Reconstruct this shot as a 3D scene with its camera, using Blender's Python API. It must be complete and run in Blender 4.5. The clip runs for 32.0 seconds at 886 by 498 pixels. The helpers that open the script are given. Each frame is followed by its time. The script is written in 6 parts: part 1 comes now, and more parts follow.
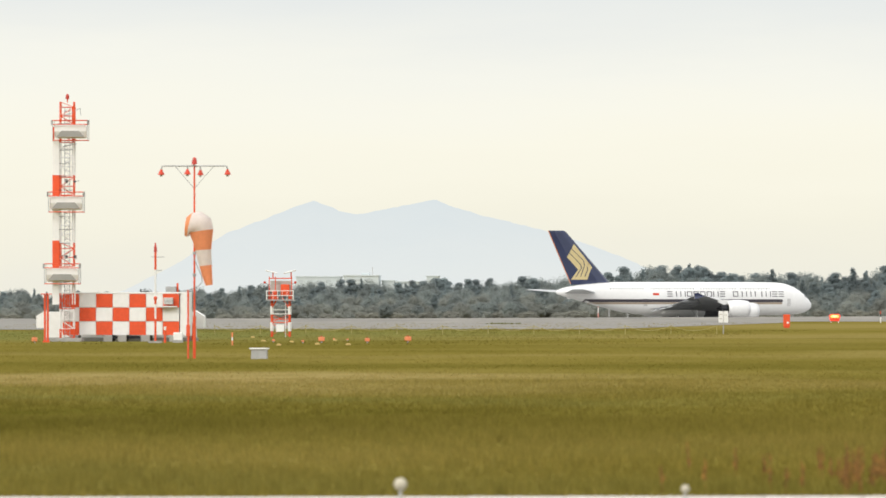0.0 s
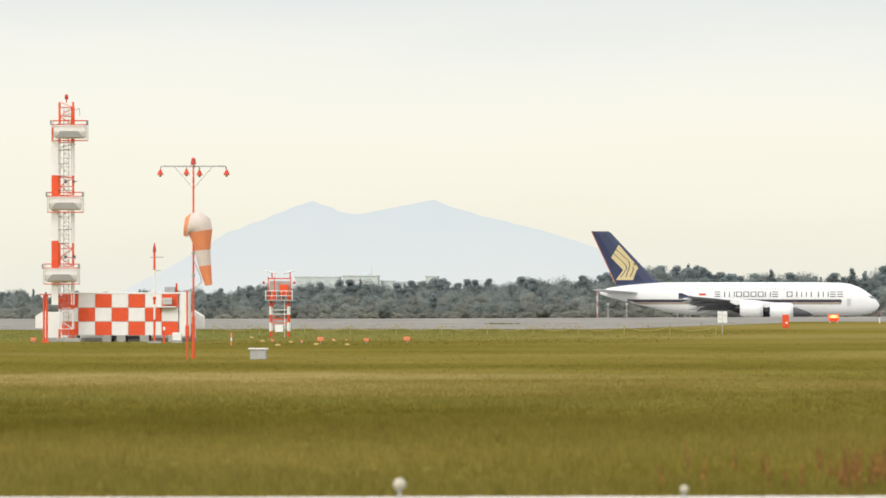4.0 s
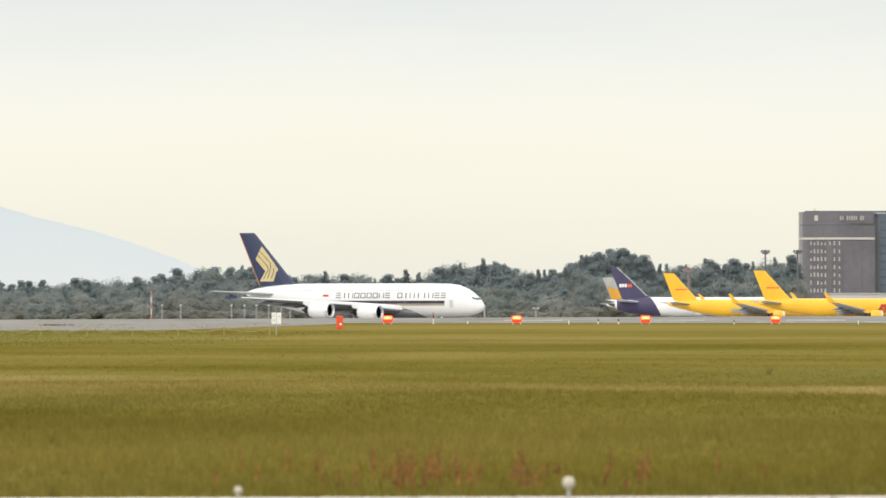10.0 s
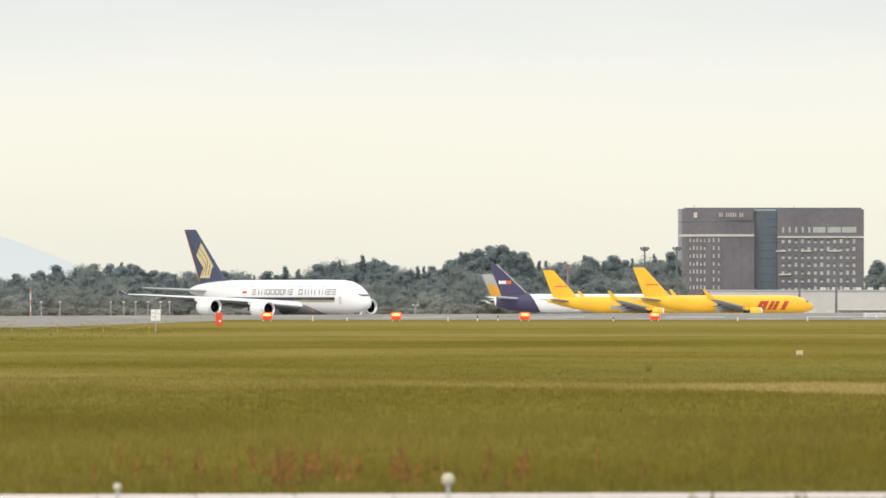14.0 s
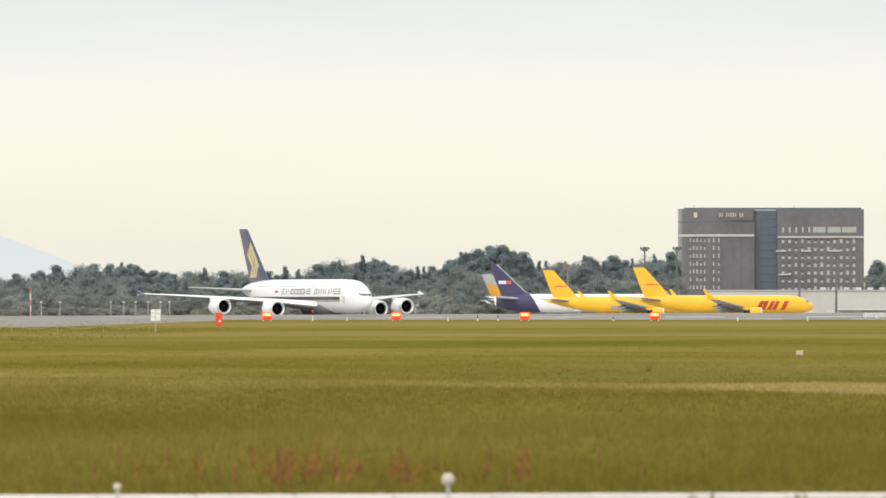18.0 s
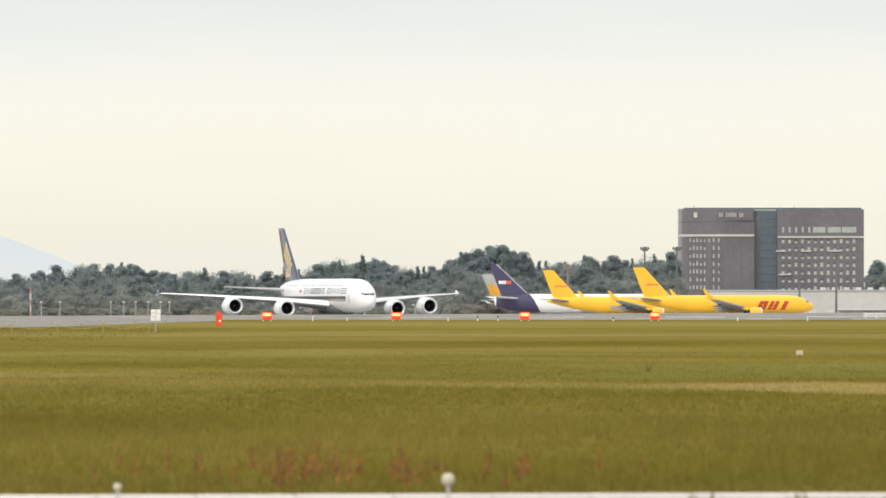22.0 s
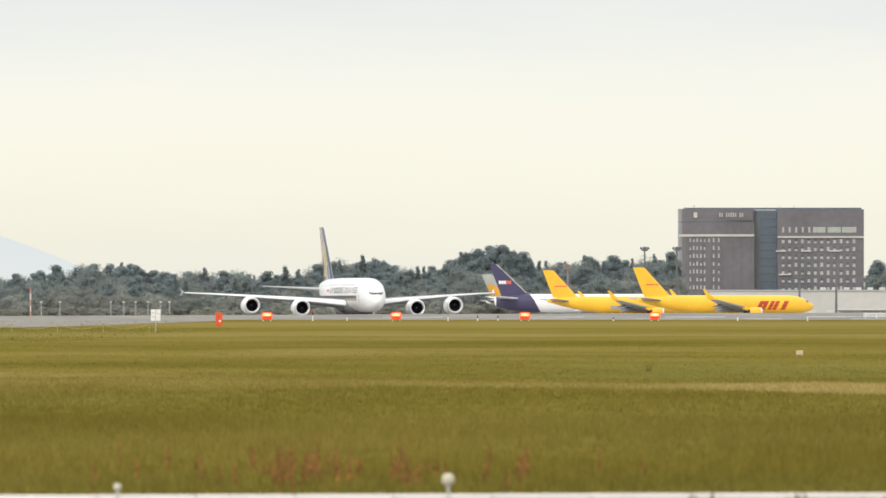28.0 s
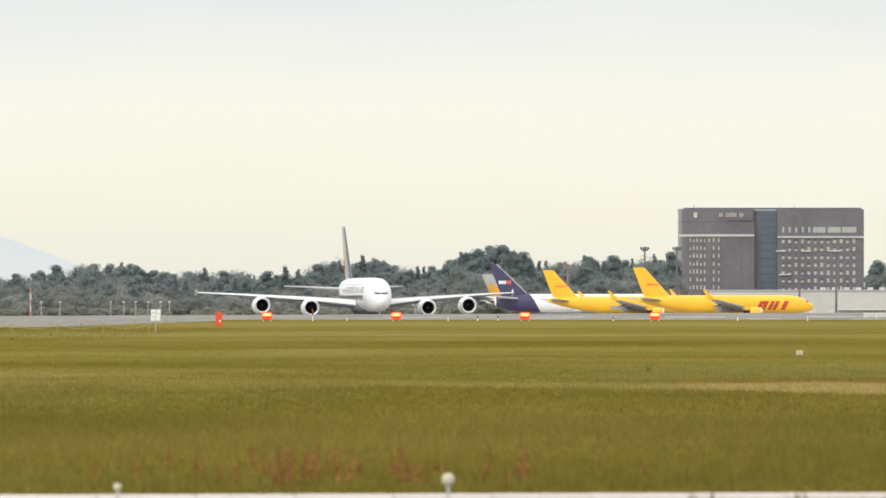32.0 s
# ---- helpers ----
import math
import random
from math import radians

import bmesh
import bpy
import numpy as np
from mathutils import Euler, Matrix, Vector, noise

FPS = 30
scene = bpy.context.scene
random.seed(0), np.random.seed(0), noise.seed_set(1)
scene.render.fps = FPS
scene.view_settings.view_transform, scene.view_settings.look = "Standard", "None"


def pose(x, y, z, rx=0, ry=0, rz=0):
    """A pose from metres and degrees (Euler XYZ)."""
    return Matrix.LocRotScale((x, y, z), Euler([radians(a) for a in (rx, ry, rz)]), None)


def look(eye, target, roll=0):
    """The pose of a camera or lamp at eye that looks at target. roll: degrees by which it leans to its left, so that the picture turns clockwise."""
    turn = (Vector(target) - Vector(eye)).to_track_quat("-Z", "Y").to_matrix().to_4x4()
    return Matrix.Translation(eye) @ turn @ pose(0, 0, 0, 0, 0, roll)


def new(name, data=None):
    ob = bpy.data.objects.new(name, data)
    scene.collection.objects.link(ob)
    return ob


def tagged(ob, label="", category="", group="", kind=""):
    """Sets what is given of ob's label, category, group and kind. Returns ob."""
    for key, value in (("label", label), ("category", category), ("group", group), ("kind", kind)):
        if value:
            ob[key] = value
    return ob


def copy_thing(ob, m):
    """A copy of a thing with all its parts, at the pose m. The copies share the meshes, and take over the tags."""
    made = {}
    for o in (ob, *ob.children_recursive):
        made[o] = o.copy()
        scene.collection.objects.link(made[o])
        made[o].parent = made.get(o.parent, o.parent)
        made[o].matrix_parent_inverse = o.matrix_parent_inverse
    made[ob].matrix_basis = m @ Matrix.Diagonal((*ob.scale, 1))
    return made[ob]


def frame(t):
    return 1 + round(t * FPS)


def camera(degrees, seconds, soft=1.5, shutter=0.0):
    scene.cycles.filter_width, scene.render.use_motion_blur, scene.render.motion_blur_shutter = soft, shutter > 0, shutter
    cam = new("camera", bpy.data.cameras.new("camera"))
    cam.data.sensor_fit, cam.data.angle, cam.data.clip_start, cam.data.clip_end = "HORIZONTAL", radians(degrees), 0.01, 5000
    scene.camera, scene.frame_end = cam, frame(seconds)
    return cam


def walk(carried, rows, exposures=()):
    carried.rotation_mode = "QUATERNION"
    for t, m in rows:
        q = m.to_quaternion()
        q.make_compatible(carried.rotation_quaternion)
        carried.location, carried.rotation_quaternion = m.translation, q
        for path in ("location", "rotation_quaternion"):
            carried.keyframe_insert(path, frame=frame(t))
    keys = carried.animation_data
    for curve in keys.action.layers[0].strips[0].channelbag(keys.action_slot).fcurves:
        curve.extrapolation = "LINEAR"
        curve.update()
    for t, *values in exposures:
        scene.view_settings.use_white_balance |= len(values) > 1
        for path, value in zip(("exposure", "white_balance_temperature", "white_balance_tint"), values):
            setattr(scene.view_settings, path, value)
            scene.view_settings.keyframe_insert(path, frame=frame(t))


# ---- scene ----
# The ground by the glide-slope station is z = 0. The camera stands on a tripod at the origin and pans;
# +y is its last line of sight. Bearings are in milliradians to the right of +y.
EYE = (0.0, 0.0, 1.9)
cam = camera(4.854, 32.0, soft=1.6)
cam.data.dof.use_dof = True
cam.data.dof.focus_distance = 2200.0
cam.data.dof.aperture_fstop = 8.0

# seconds, pan to the left (mrad), tilt up (mrad)
PAN = [(0, 54.35, 6.270), (1, 54.35, 6.270), (2, 54.35, 6.270), (2.5, 54.35, 6.270), (3.8, 54.32, 6.281), (4.5, 53.05, 6.324), (5, 49.65, 6.324), (5.5, 44.89, 6.405), (6, 37.84, 6.324), (6.5, 34.19, 6.243), (7, 30.76, 6.243), (7.5, 27.89, 6.324), (8, 25.41, 6.324), (8.5, 21.30, 6.162), (9, 17.27, 6.324), (9.5, 15.27, 6.503), (10, 11.54, 6.411), (10.5, 9.38, 6.449), (11, 7.43, 6.432), (11.5, 3.78, 6.595), (12, 0.32, 6.351), (12.5, -0.68, 6.324), (13, -0.03, 6.151), (13.5, 0.00, 6.119), (14, 0.00, 6.108), (32, 0.00, 6.108)]
walk(cam, [(t, pose(*EYE, 90 + math.degrees(tilt / 1000), 0, math.degrees(math.atan(pan / 1000)))) for t, pan, tilt in PAN],
     exposures=[(0, 0.0), (32, 0.0)])

# ---- world and sun: a bright overcast afternoon ----
SUN_AZ, SUN_EL = radians(206), radians(29)
world = bpy.data.worlds.new("overcast_sky")
scene.world = world
world.use_nodes = True
wn, wl = world.node_tree.nodes, world.node_tree.links
wn.clear()
w_out = wn.new("ShaderNodeOutputWorld")
w_bg = wn.new("ShaderNodeBackground")
w_sky = wn.new("ShaderNodeTexSky")
w_sky.sky_type = "NISHITA"
w_sky.sun_disc = False
w_sky.sun_elevation, w_sky.sun_rotation = SUN_EL, SUN_AZ
w_sky.dust_density = 3.0
w_co = wn.new("ShaderNodeTexCoord")
w_sep = wn.new("ShaderNodeSeparateXYZ")
w_map = wn.new("ShaderNodeMapping")
w_map.inputs["Scale"].default_value = (9, 9, 60)
w_noise = wn.new("ShaderNodeTexNoise")
w_noise.inputs["Scale"].default_value = 1.6
w_noise.inputs["Detail"].default_value = 5
w_noise.inputs["Roughness"].default_value = 0.55
w_add = wn.new("ShaderNodeMath")
w_add.operation = "MULTIPLY_ADD"
w_add.inputs[1].default_value = 0.014
w_ramp = wn.new("ShaderNodeValToRGB")
SKY = [(0.0, (0.95, 0.93, 0.82)), (0.006, (1.0, 0.97, 0.82)), (0.014, (1.06, 1.03, 0.88)), (0.022, (1.04, 1.03, 0.93)), (0.031, (0.88, 0.91, 0.90)), (0.05, (0.82, 0.86, 0.88)), (0.14, (1.08, 1.10, 1.10)), (0.4, (1.34, 1.35, 1.34)), (1.0, (1.55, 1.55, 1.53))]
els = w_ramp.color_ramp.elements
while len(els) < len(SKY):
    els.new(0.5)
for el, (p, c) in zip(els, SKY):
    el.position, el.color = p, (*c, 1)
w_scale = wn.new("ShaderNodeVectorMath")
w_scale.operation = "SCALE"
w_scale.inputs["Scale"].default_value = 0.08
w_mix = wn.new("ShaderNodeMix")
w_mix.data_type = "RGBA"
w_mix.inputs["Factor"].default_value = 0.9
wl.new(w_co.outputs["Generated"], w_sep.inputs[0])
wl.new(w_co.outputs["Generated"], w_map.inputs[0])
wl.new(w_map.outputs[0], w_noise.inputs["Vector"])
wl.new(w_noise.outputs["Fac"], w_add.inputs[0])
w_off = wn.new("ShaderNodeMath")
w_off.operation = "SUBTRACT"
w_off.inputs[1].default_value = 0.007
wl.new(w_sep.outputs["Z"], w_off.inputs[0])
wl.new(w_off.outputs[0], w_add.inputs[2])
wl.new(w_add.outputs[0], w_ramp.inputs[0])
wl.new(w_sky.outputs[0], w_scale.inputs[0])
wl.new(w_scale.outputs[0], w_mix.inputs["A"])
wl.new(w_ramp.outputs["Color"], w_mix.inputs["B"])
wl.new(w_mix.outputs["Result"], w_bg.inputs["Color"])
w_bg.inputs["Strength"].default_value = 1.0
wl.new(w_bg.outputs[0], w_out.inputs[0])

sun = new("sun", bpy.data.lights.new("sun", "SUN"))
sun.data.energy, sun.data.angle, sun.data.color = 1.45, radians(20), (1.0, 0.95, 0.86)
sun.matrix_world = look((0, 0, 300), (-math.sin(SUN_AZ) * 300 * math.cos(SUN_EL), -math.cos(SUN_AZ) * 300 * math.cos(SUN_EL), 300 - 300 * math.sin(SUN_EL)))


# ---- materials ----
def mat(name, color, rough=0.6, metal=0.0, vary=0.15, grain=2.0, stain=0.15, bump=0.0, tint=None, coat=0.0, island=False):
    """A procedural surface: base colour, fine grain, broad stains and relief, in metres."""
    m = bpy.data.materials.new(name)
    m.use_nodes = True
    n, l = m.node_tree.nodes, m.node_tree.links
    b = n["Principled BSDF"]
    geo = n.new("ShaderNodeTexCoord")
    fine, broad = n.new("ShaderNodeTexNoise"), n.new("ShaderNodeTexNoise")
    fine.inputs["Scale"].default_value, fine.inputs["Detail"].default_value = grain, 6
    broad.inputs["Scale"].default_value, broad.inputs["Detail"].default_value = grain * 0.13, 3
    for t in (fine, broad):
        l.new(geo.outputs["Object"], t.inputs["Vector"])
    r1, r2 = n.new("ShaderNodeMapRange"), n.new("ShaderNodeMapRange")
    for r, k in ((r1, vary), (r2, stain)):
        r.inputs["From Min"].default_value, r.inputs["From Max"].default_value = 0.25, 0.75
        r.inputs["To Min"].default_value, r.inputs["To Max"].default_value = 1 - k, 1 + k * 0.6
    l.new(fine.outputs["Fac"], r1.inputs["Value"])
    l.new(broad.outputs["Fac"], r2.inputs["Value"])
    mul = n.new("ShaderNodeMath")
    mul.operation = "MULTIPLY"
    l.new(r1.outputs[0], mul.inputs[0])
    l.new(r2.outputs[0], mul.inputs[1])
    last = mul.outputs[0]
    if island:
        g2, r3, mm = n.new("ShaderNodeNewGeometry"), n.new("ShaderNodeMapRange"), n.new("ShaderNodeMath")
        r3.inputs["To Min"].default_value, r3.inputs["To Max"].default_value = 0.6, 1.4
        mm.operation = "MULTIPLY"
        l.new(g2.outputs["Random Per Island"], r3.inputs["Value"])
        l.new(r3.outputs[0], mm.inputs[0])
        l.new(last, mm.inputs[1])
        last = mm.outputs[0]
    sc = n.new("ShaderNodeVectorMath")
    sc.operation = "SCALE"
    if tint:
        mx = n.new("ShaderNodeMix")
        mx.data_type = "RGBA"
        mx.inputs["A"].default_value, mx.inputs["B"].default_value = (*color, 1), (*tint, 1)
        l.new(broad.outputs["Fac"], mx.inputs["Factor"])
        l.new(mx.outputs["Result"], sc.inputs[0])
    else:
        sc.inputs[0].default_value = color
    l.new(last, sc.inputs["Scale"])
    l.new(sc.outputs[0], b.inputs["Base Color"])
    b.inputs["Roughness"].default_value, b.inputs["Metallic"].default_value = rough, metal
    b.inputs["Coat Weight"].default_value = coat
    if bump:
        bp = n.new("ShaderNodeBump")
        bp.inputs["Strength"].default_value, bp.inputs["Distance"].default_value = bump, 0.3 / grain
        l.new(fine.outputs["Fac"], bp.inputs["Height"])
        l.new(bp.outputs[0], b.inputs["Normal"])
    return m


def glow(name, color, strength):
    m = mat(name, color, 0.4)
    b = m.node_tree.nodes["Principled BSDF"]
    b.inputs["Emission Color"].default_value, b.inputs["Emission Strength"].default_value = (*color, 1), strength
    return m


M_WHITE = mat("aircraft_white_paint", (0.81, 0.81, 0.805), 0.28, vary=0.04, grain=1.2, stain=0.06, coat=0.3)
M_NAVY = mat("aircraft_navy_paint", (0.018, 0.028, 0.082), 0.22, vary=0.08, grain=1.0, stain=0.12, coat=0.8)
M_BELLY = mat("belly_fairing_grey", (0.11, 0.11, 0.12), 0.4, vary=0.1, grain=1.0, stain=0.15)
M_GOLD = mat("gold_paint", (0.60, 0.49, 0.25), 0.4, vary=0.06, stain=0.08)
M_ORANGE_EDGE = mat("orange_edge_paint", (0.55, 0.20, 0.08), 0.4, vary=0.06)
M_INK = mat("navy_lettering_paint", (0.065, 0.055, 0.07), 0.4, vary=0.05)
M_RED = mat("signal_red_paint", (0.66, 0.05, 0.015), 0.5, vary=0.12, grain=6, stain=0.2)
M_WING = mat("wing_grey_paint", (0.20, 0.21, 0.22), 0.35, vary=0.07, grain=0.9, stain=0.1)
M_TAILPLANE = mat("tailplane_light_grey", (0.46, 0.47, 0.48), 0.35, vary=0.06, grain=0.9, stain=0.08)
M_TAN = mat("dull_gold_line_paint", (0.40, 0.32, 0.24), 0.4, vary=0.08)
M_NAME = mat("grey_navy_name_paint", (0.105, 0.095, 0.11), 0.4, vary=0.05)
M_LIP = mat("polished_intake_lip", (0.78, 0.78, 0.79), 0.42, 0.6, vary=0.03)
M_DARK = mat("dark_engine_metal", (0.025, 0.026, 0.03), 0.4, 0.6, vary=0.1)
M_FAN = mat("titanium_fan", (0.045, 0.045, 0.05), 0.35, 0.8, vary=0.1)
M_DOOR = mat("cabin_door_paint", (0.60, 0.60, 0.60), 0.35, vary=0.05)
M_GLASS = mat("dark_window_glass", (0.02, 0.025, 0.03), 0.08, vary=0.05, coat=0.5)
M_TYRE = mat("tyre_rubber", (0.02, 0.02, 0.02), 0.8, vary=0.1)
M_STEEL = mat("gear_steel", (0.5, 0.5, 0.5), 0.35, 0.8, vary=0.08)
M_YELLOW = mat("cargo_yellow_paint", (0.88, 0.49, 0.025), 0.35, vary=0.05, grain=1.2, stain=0.08, coat=0.3)
M_CRIMSON = mat("crimson_paint", (0.5, 0.05, 0.02), 0.4, vary=0.06)
M_PURPLE = mat("cargo_purple_paint", (0.056, 0.048, 0.108), 0.42, vary=0.06, grain=1.0, stain=0.12)
M_GREY_FIN = mat("silver_grey_paint", (0.42, 0.42, 0.40), 0.4, vary=0.06)
M_AMBER = mat("amber_paint", (0.72, 0.36, 0.03), 0.4, vary=0.06)
M_WING_PALE = mat("freighter_wing_grey", (0.31, 0.31, 0.30), 0.4, vary=0.08, grain=0.9, stain=0.1)
M_ORANGE = mat("orange_letter_paint", (0.75, 0.12, 0.05), 0.4, vary=0.06)
M_CONCRETE = mat("concrete", (0.36, 0.35, 0.33), 0.9, vary=0.15, grain=3, stain=0.2, bump=0.2)


# ---- mesh tools ----
def polar(mrad, dist, z=0.0):
    return Vector((mrad / 1000 * dist, dist, z))


def part(name, bm, material, parent=None, label="", smooth=False):
    me = bpy.data.meshes.new(name)
    bm.to_mesh(me)
    bm.free()
    me.materials.append(material)
    if smooth:
        me.shade_smooth()
    ob = new(name, me)
    if parent:
        ob.parent = parent
    if label:
        ob["label"] = label
    return ob


def mesh_part(name, verts, faces, material, parent=None, label="", smooth=False):
    me = bpy.data.meshes.new(name)
    me.from_pydata(verts, [], faces)
    me.materials.append(material)
    if smooth:
        me.shade_smooth()
    ob = new(name, me)
    if parent:
        ob.parent = parent
    if label:
        ob["label"] = label
    return ob


def thing(name, label, category, at=(0, 0, 0), rz=0.0, group="", kind=""):
    ob = new(name)
    ob.empty_display_size = 0.3
    ob.matrix_world = pose(*at, 0, 0, rz)
    return tagged(ob, label, category, group, kind)


def box(bm, c, s, bevel=0.0, rz=0.0):
    m = Matrix.Translation(c) @ Matrix.Rotation(rz, 4, "Z") @ Matrix.Diagonal((*s, 1))
    r = bmesh.ops.create_cube(bm, size=1, matrix=m)
    if bevel:
        es = {e for v in r["verts"] for e in v.link_edges}
        bmesh.ops.bevel(bm, geom=list(es), offset=bevel, segments=1, affect="EDGES")
    return bm


def boxed(c, s, bevel=0.0, rz=0.0):
    return box(bmesh.new(), c, s, bevel, rz)


def rod(bm, p0, p1, r0, r1=None, seg=8):
    p0, p1 = Vector(p0), Vector(p1)
    d = p1 - p0
    m = Matrix.Translation((p0 + p1) / 2) @ d.to_track_quat("Z", "Y").to_matrix().to_4x4()
    bmesh.ops.create_cone(bm, cap_ends=True, segments=seg, radius1=r0, radius2=r0 if r1 is None else r1, depth=d.length, matrix=m)
    return bm


def rodded(p0, p1, r0, r1=None, seg=8):
    return rod(bmesh.new(), p0, p1, r0, r1, seg)


def ball(bm, c, r, seg=12, squash=1.0):
    bmesh.ops.create_uvsphere(bm, u_segments=seg, v_segments=max(6, seg // 2), radius=r, matrix=Matrix.Translation(c) @ Matrix.Diagonal((1, 1, squash, 1)))
    return bm


def loft(rings, caps=True):
    """One skin through closed rings that have the same number of points."""
    bm = bmesh.new()
    rows = [[bm.verts.new(p) for p in ring] for ring in rings]
    n = len(rows[0])
    for a, b in zip(rows, rows[1:]):
        for i in range(n):
            bm.faces.new((a[i], a[(i + 1) % n], b[(i + 1) % n], b[i]))
    if caps:
        bm.faces.new(rows[0][::-1])
        bm.faces.new(rows[-1])
    bmesh.ops.recalc_face_normals(bm, faces=bm.faces)
    return bm


def slab(points, thick, axis):
    """A flat outline given thickness along an axis, centred on it."""
    bm = bmesh.new()
    off = Vector(axis) * thick / 2
    lo, hi = [bm.verts.new(Vector(p) - off) for p in points], [bm.verts.new(Vector(p) + off) for p in points]
    bm.faces.new(lo[::-1])
    bm.faces.new(hi)
    n = len(lo)
    for i in range(n):
        bm.faces.new((lo[i], lo[(i + 1) % n], hi[(i + 1) % n], hi[i]))
    bmesh.ops.recalc_face_normals(bm, faces=bm.faces)
    return bm



# ---- ground, pavement, backdrop ----
def smooth(a, b, x):
    t = min(1.0, max(0.0, (x - a) / (b - a)))
    return t * t * (3 - 2 * t)


def land(x, y):
    """Height of the ground: a level field, the runway's low crest (made up, hides wheels as the mirage does), the lower
    taxiway behind it, the apron, a wooded rise.
    """
    z = 1.47 * smooth(2415, 2472, y) - 2.07 * smooth(2480, 2524, y) - 0.40 * smooth(2524, 2640, y) + 0.55 * smooth(2950, 3080, y)
    z += 5.0 * smooth(3640, 3800, y) * smooth(-60, 40, x)
    # the crest climbs steadily towards the apron
    z += 0.0042 * max(-130, min(100, x + 25)) * smooth(2430, 2472, y) * (1 - smooth(2480, 2524, y))
    z -= 0.25 * (1 - smooth(102, 105.2, y))
    return z


def grid_sheet(name, xs, ys, material, lift=0.0, keep=None):
    verts = [(x, y, land(x, y) + lift) for y in ys for x in xs]
    w = len(xs)
    faces = []
    for j in range(len(ys) - 1):
        for i in range(w - 1):
            if keep is None or keep((xs[i] + xs[i + 1]) / 2, (ys[j] + ys[j + 1]) / 2):
                faces.append((j * w + i, j * w + i + 1, (j + 1) * w + i + 1, (j + 1) * w + i))
    return mesh_part(name, verts, faces, material, smooth=True)


def grass_material(name, island):
    m = bpy.data.materials.new(name)
    m.use_nodes = True
    n, l = m.node_tree.nodes, m.node_tree.links
    b = n["Principled BSDF"]
    geo = n.new("ShaderNodeNewGeometry")

    def noise_at(sx, sy, detail, seed):
        mp, t = n.new("ShaderNodeMapping"), n.new("ShaderNodeTexNoise")
        mp.inputs["Scale"].default_value = (sx, sy, 1)
        mp.inputs["Location"].default_value = (seed, seed * 1.7, 0)
        t.inputs["Scale"].default_value, t.inputs["Detail"].default_value = 1.0, detail
        l.new(geo.outputs["Position"], mp.inputs[0])
        l.new(mp.outputs[0], t.inputs["Vector"])
        return t.outputs["Fac"]

    def ramp(src, stops):
        r = n.new("ShaderNodeValToRGB")
        e = r.color_ramp.elements
        while len(e) < len(stops):
            e.new(0.5)
        for el, (p, c) in zip(e, stops):
            el.position, el.color = p, (*c, 1)
        l.new(src, r.inputs[0])
        return r.outputs["Color"]

    def mix(f, a, c):
        x = n.new("ShaderNodeMix")
        x.data_type = "RGBA"
        l.new(f, x.inputs["Factor"])
        l.new(a, x.inputs["A"])
        l.new(c, x.inputs["B"])
        return x.outputs["Result"]

    mown = ramp(noise_at(0.035, 0.014, 4, 3.1), [(0.30, (0.118, 0.094, 0.024)), (0.48, (0.178, 0.140, 0.038)), (0.70, (0.258, 0.199, 0.066))])
    tuft = ramp(noise_at(3.6, 0.9, 6, 8.3), [(0.30, (0.106, 0.095, 0.010)), (0.52, (0.170, 0.143, 0.020)), (0.75, (0.266, 0.210, 0.046))])
    half = n.new("ShaderNodeValue")
    half.outputs[0].default_value = 0.5
    col = mix(half.outputs[0], mown, tuft)
    # straw-dry strips left by the mower
    dry = n.new("ShaderNodeRGB")
    dry.outputs[0].default_value = (0.30, 0.235, 0.09, 1)
    sep = n.new("ShaderNodeSeparateXYZ")
    l.new(geo.outputs["Position"], sep.inputs[0])
    # strips wander and fray
    sway, far = n.new("ShaderNodeMath"), n.new("ShaderNodeMath")
    sway.operation, far.operation = "SUBTRACT", "MULTIPLY_ADD"
    sway.inputs[1].default_value = 0.5
    l.new(noise_at(0.045, 0.012, 4, 5.7), sway.inputs[0])
    part_y = n.new("ShaderNodeMath")
    part_y.operation = "MULTIPLY"
    part_y.inputs[1].default_value = 0.55
    l.new(sep.outputs["Y"], part_y.inputs[0])
    l.new(sway.outputs[0], far.inputs[0])
    l.new(part_y.outputs[0], far.inputs[1])
    l.new(sep.outputs["Y"], far.inputs[2])

    def strip(y0, y1, x0, x1, amount):
        def band(src, a, b2, soft):
            up, dn, mul = n.new("ShaderNodeMapRange"), n.new("ShaderNodeMapRange"), n.new("ShaderNodeMath")
            for r, p, q in ((up, a, a + soft), (dn, b2, b2 - soft)):
                r.inputs["From Min"].default_value, r.inputs["From Max"].default_value = p, q
                l.new(src, r.inputs["Value"])
            mul.operation = "MULTIPLY"
            l.new(up.outputs[0], mul.inputs[0])
            l.new(dn.outputs[0], mul.inputs[1])
            return mul.outputs[0]
        m1, m2, m3 = (n.new("ShaderNodeMath") for _ in range(3))
        for q in (m1, m2, m3):
            q.operation = "MULTIPLY"
        l.new(band(far.outputs[0], y0, y1, (y1 - y0) * 0.35), m1.inputs[0])
        l.new(band(sep.outputs["X"], x0, x1, (x1 - x0) * 0.3), m1.inputs[1])
        l.new(m1.outputs[0], m2.inputs[0])
        l.new(noise_at(0.5, 0.12, 4, y0), m2.inputs[1])
        l.new(m2.outputs[0], m3.inputs[0])
        m3.inputs[1].default_value = amount
        m3.use_clamp = True
        return m3.outputs[0]

    lush = n.new("ShaderNodeRGB")
    lush.outputs[0].default_value = (0.074, 0.069, 0.008, 1)
    for s in STRIPS:
        col = mix(strip(*s), col, dry.outputs[0])
    fresh = n.new("ShaderNodeRGB")
    fresh.outputs[0].default_value = (0.165, 0.168, 0.052, 1)
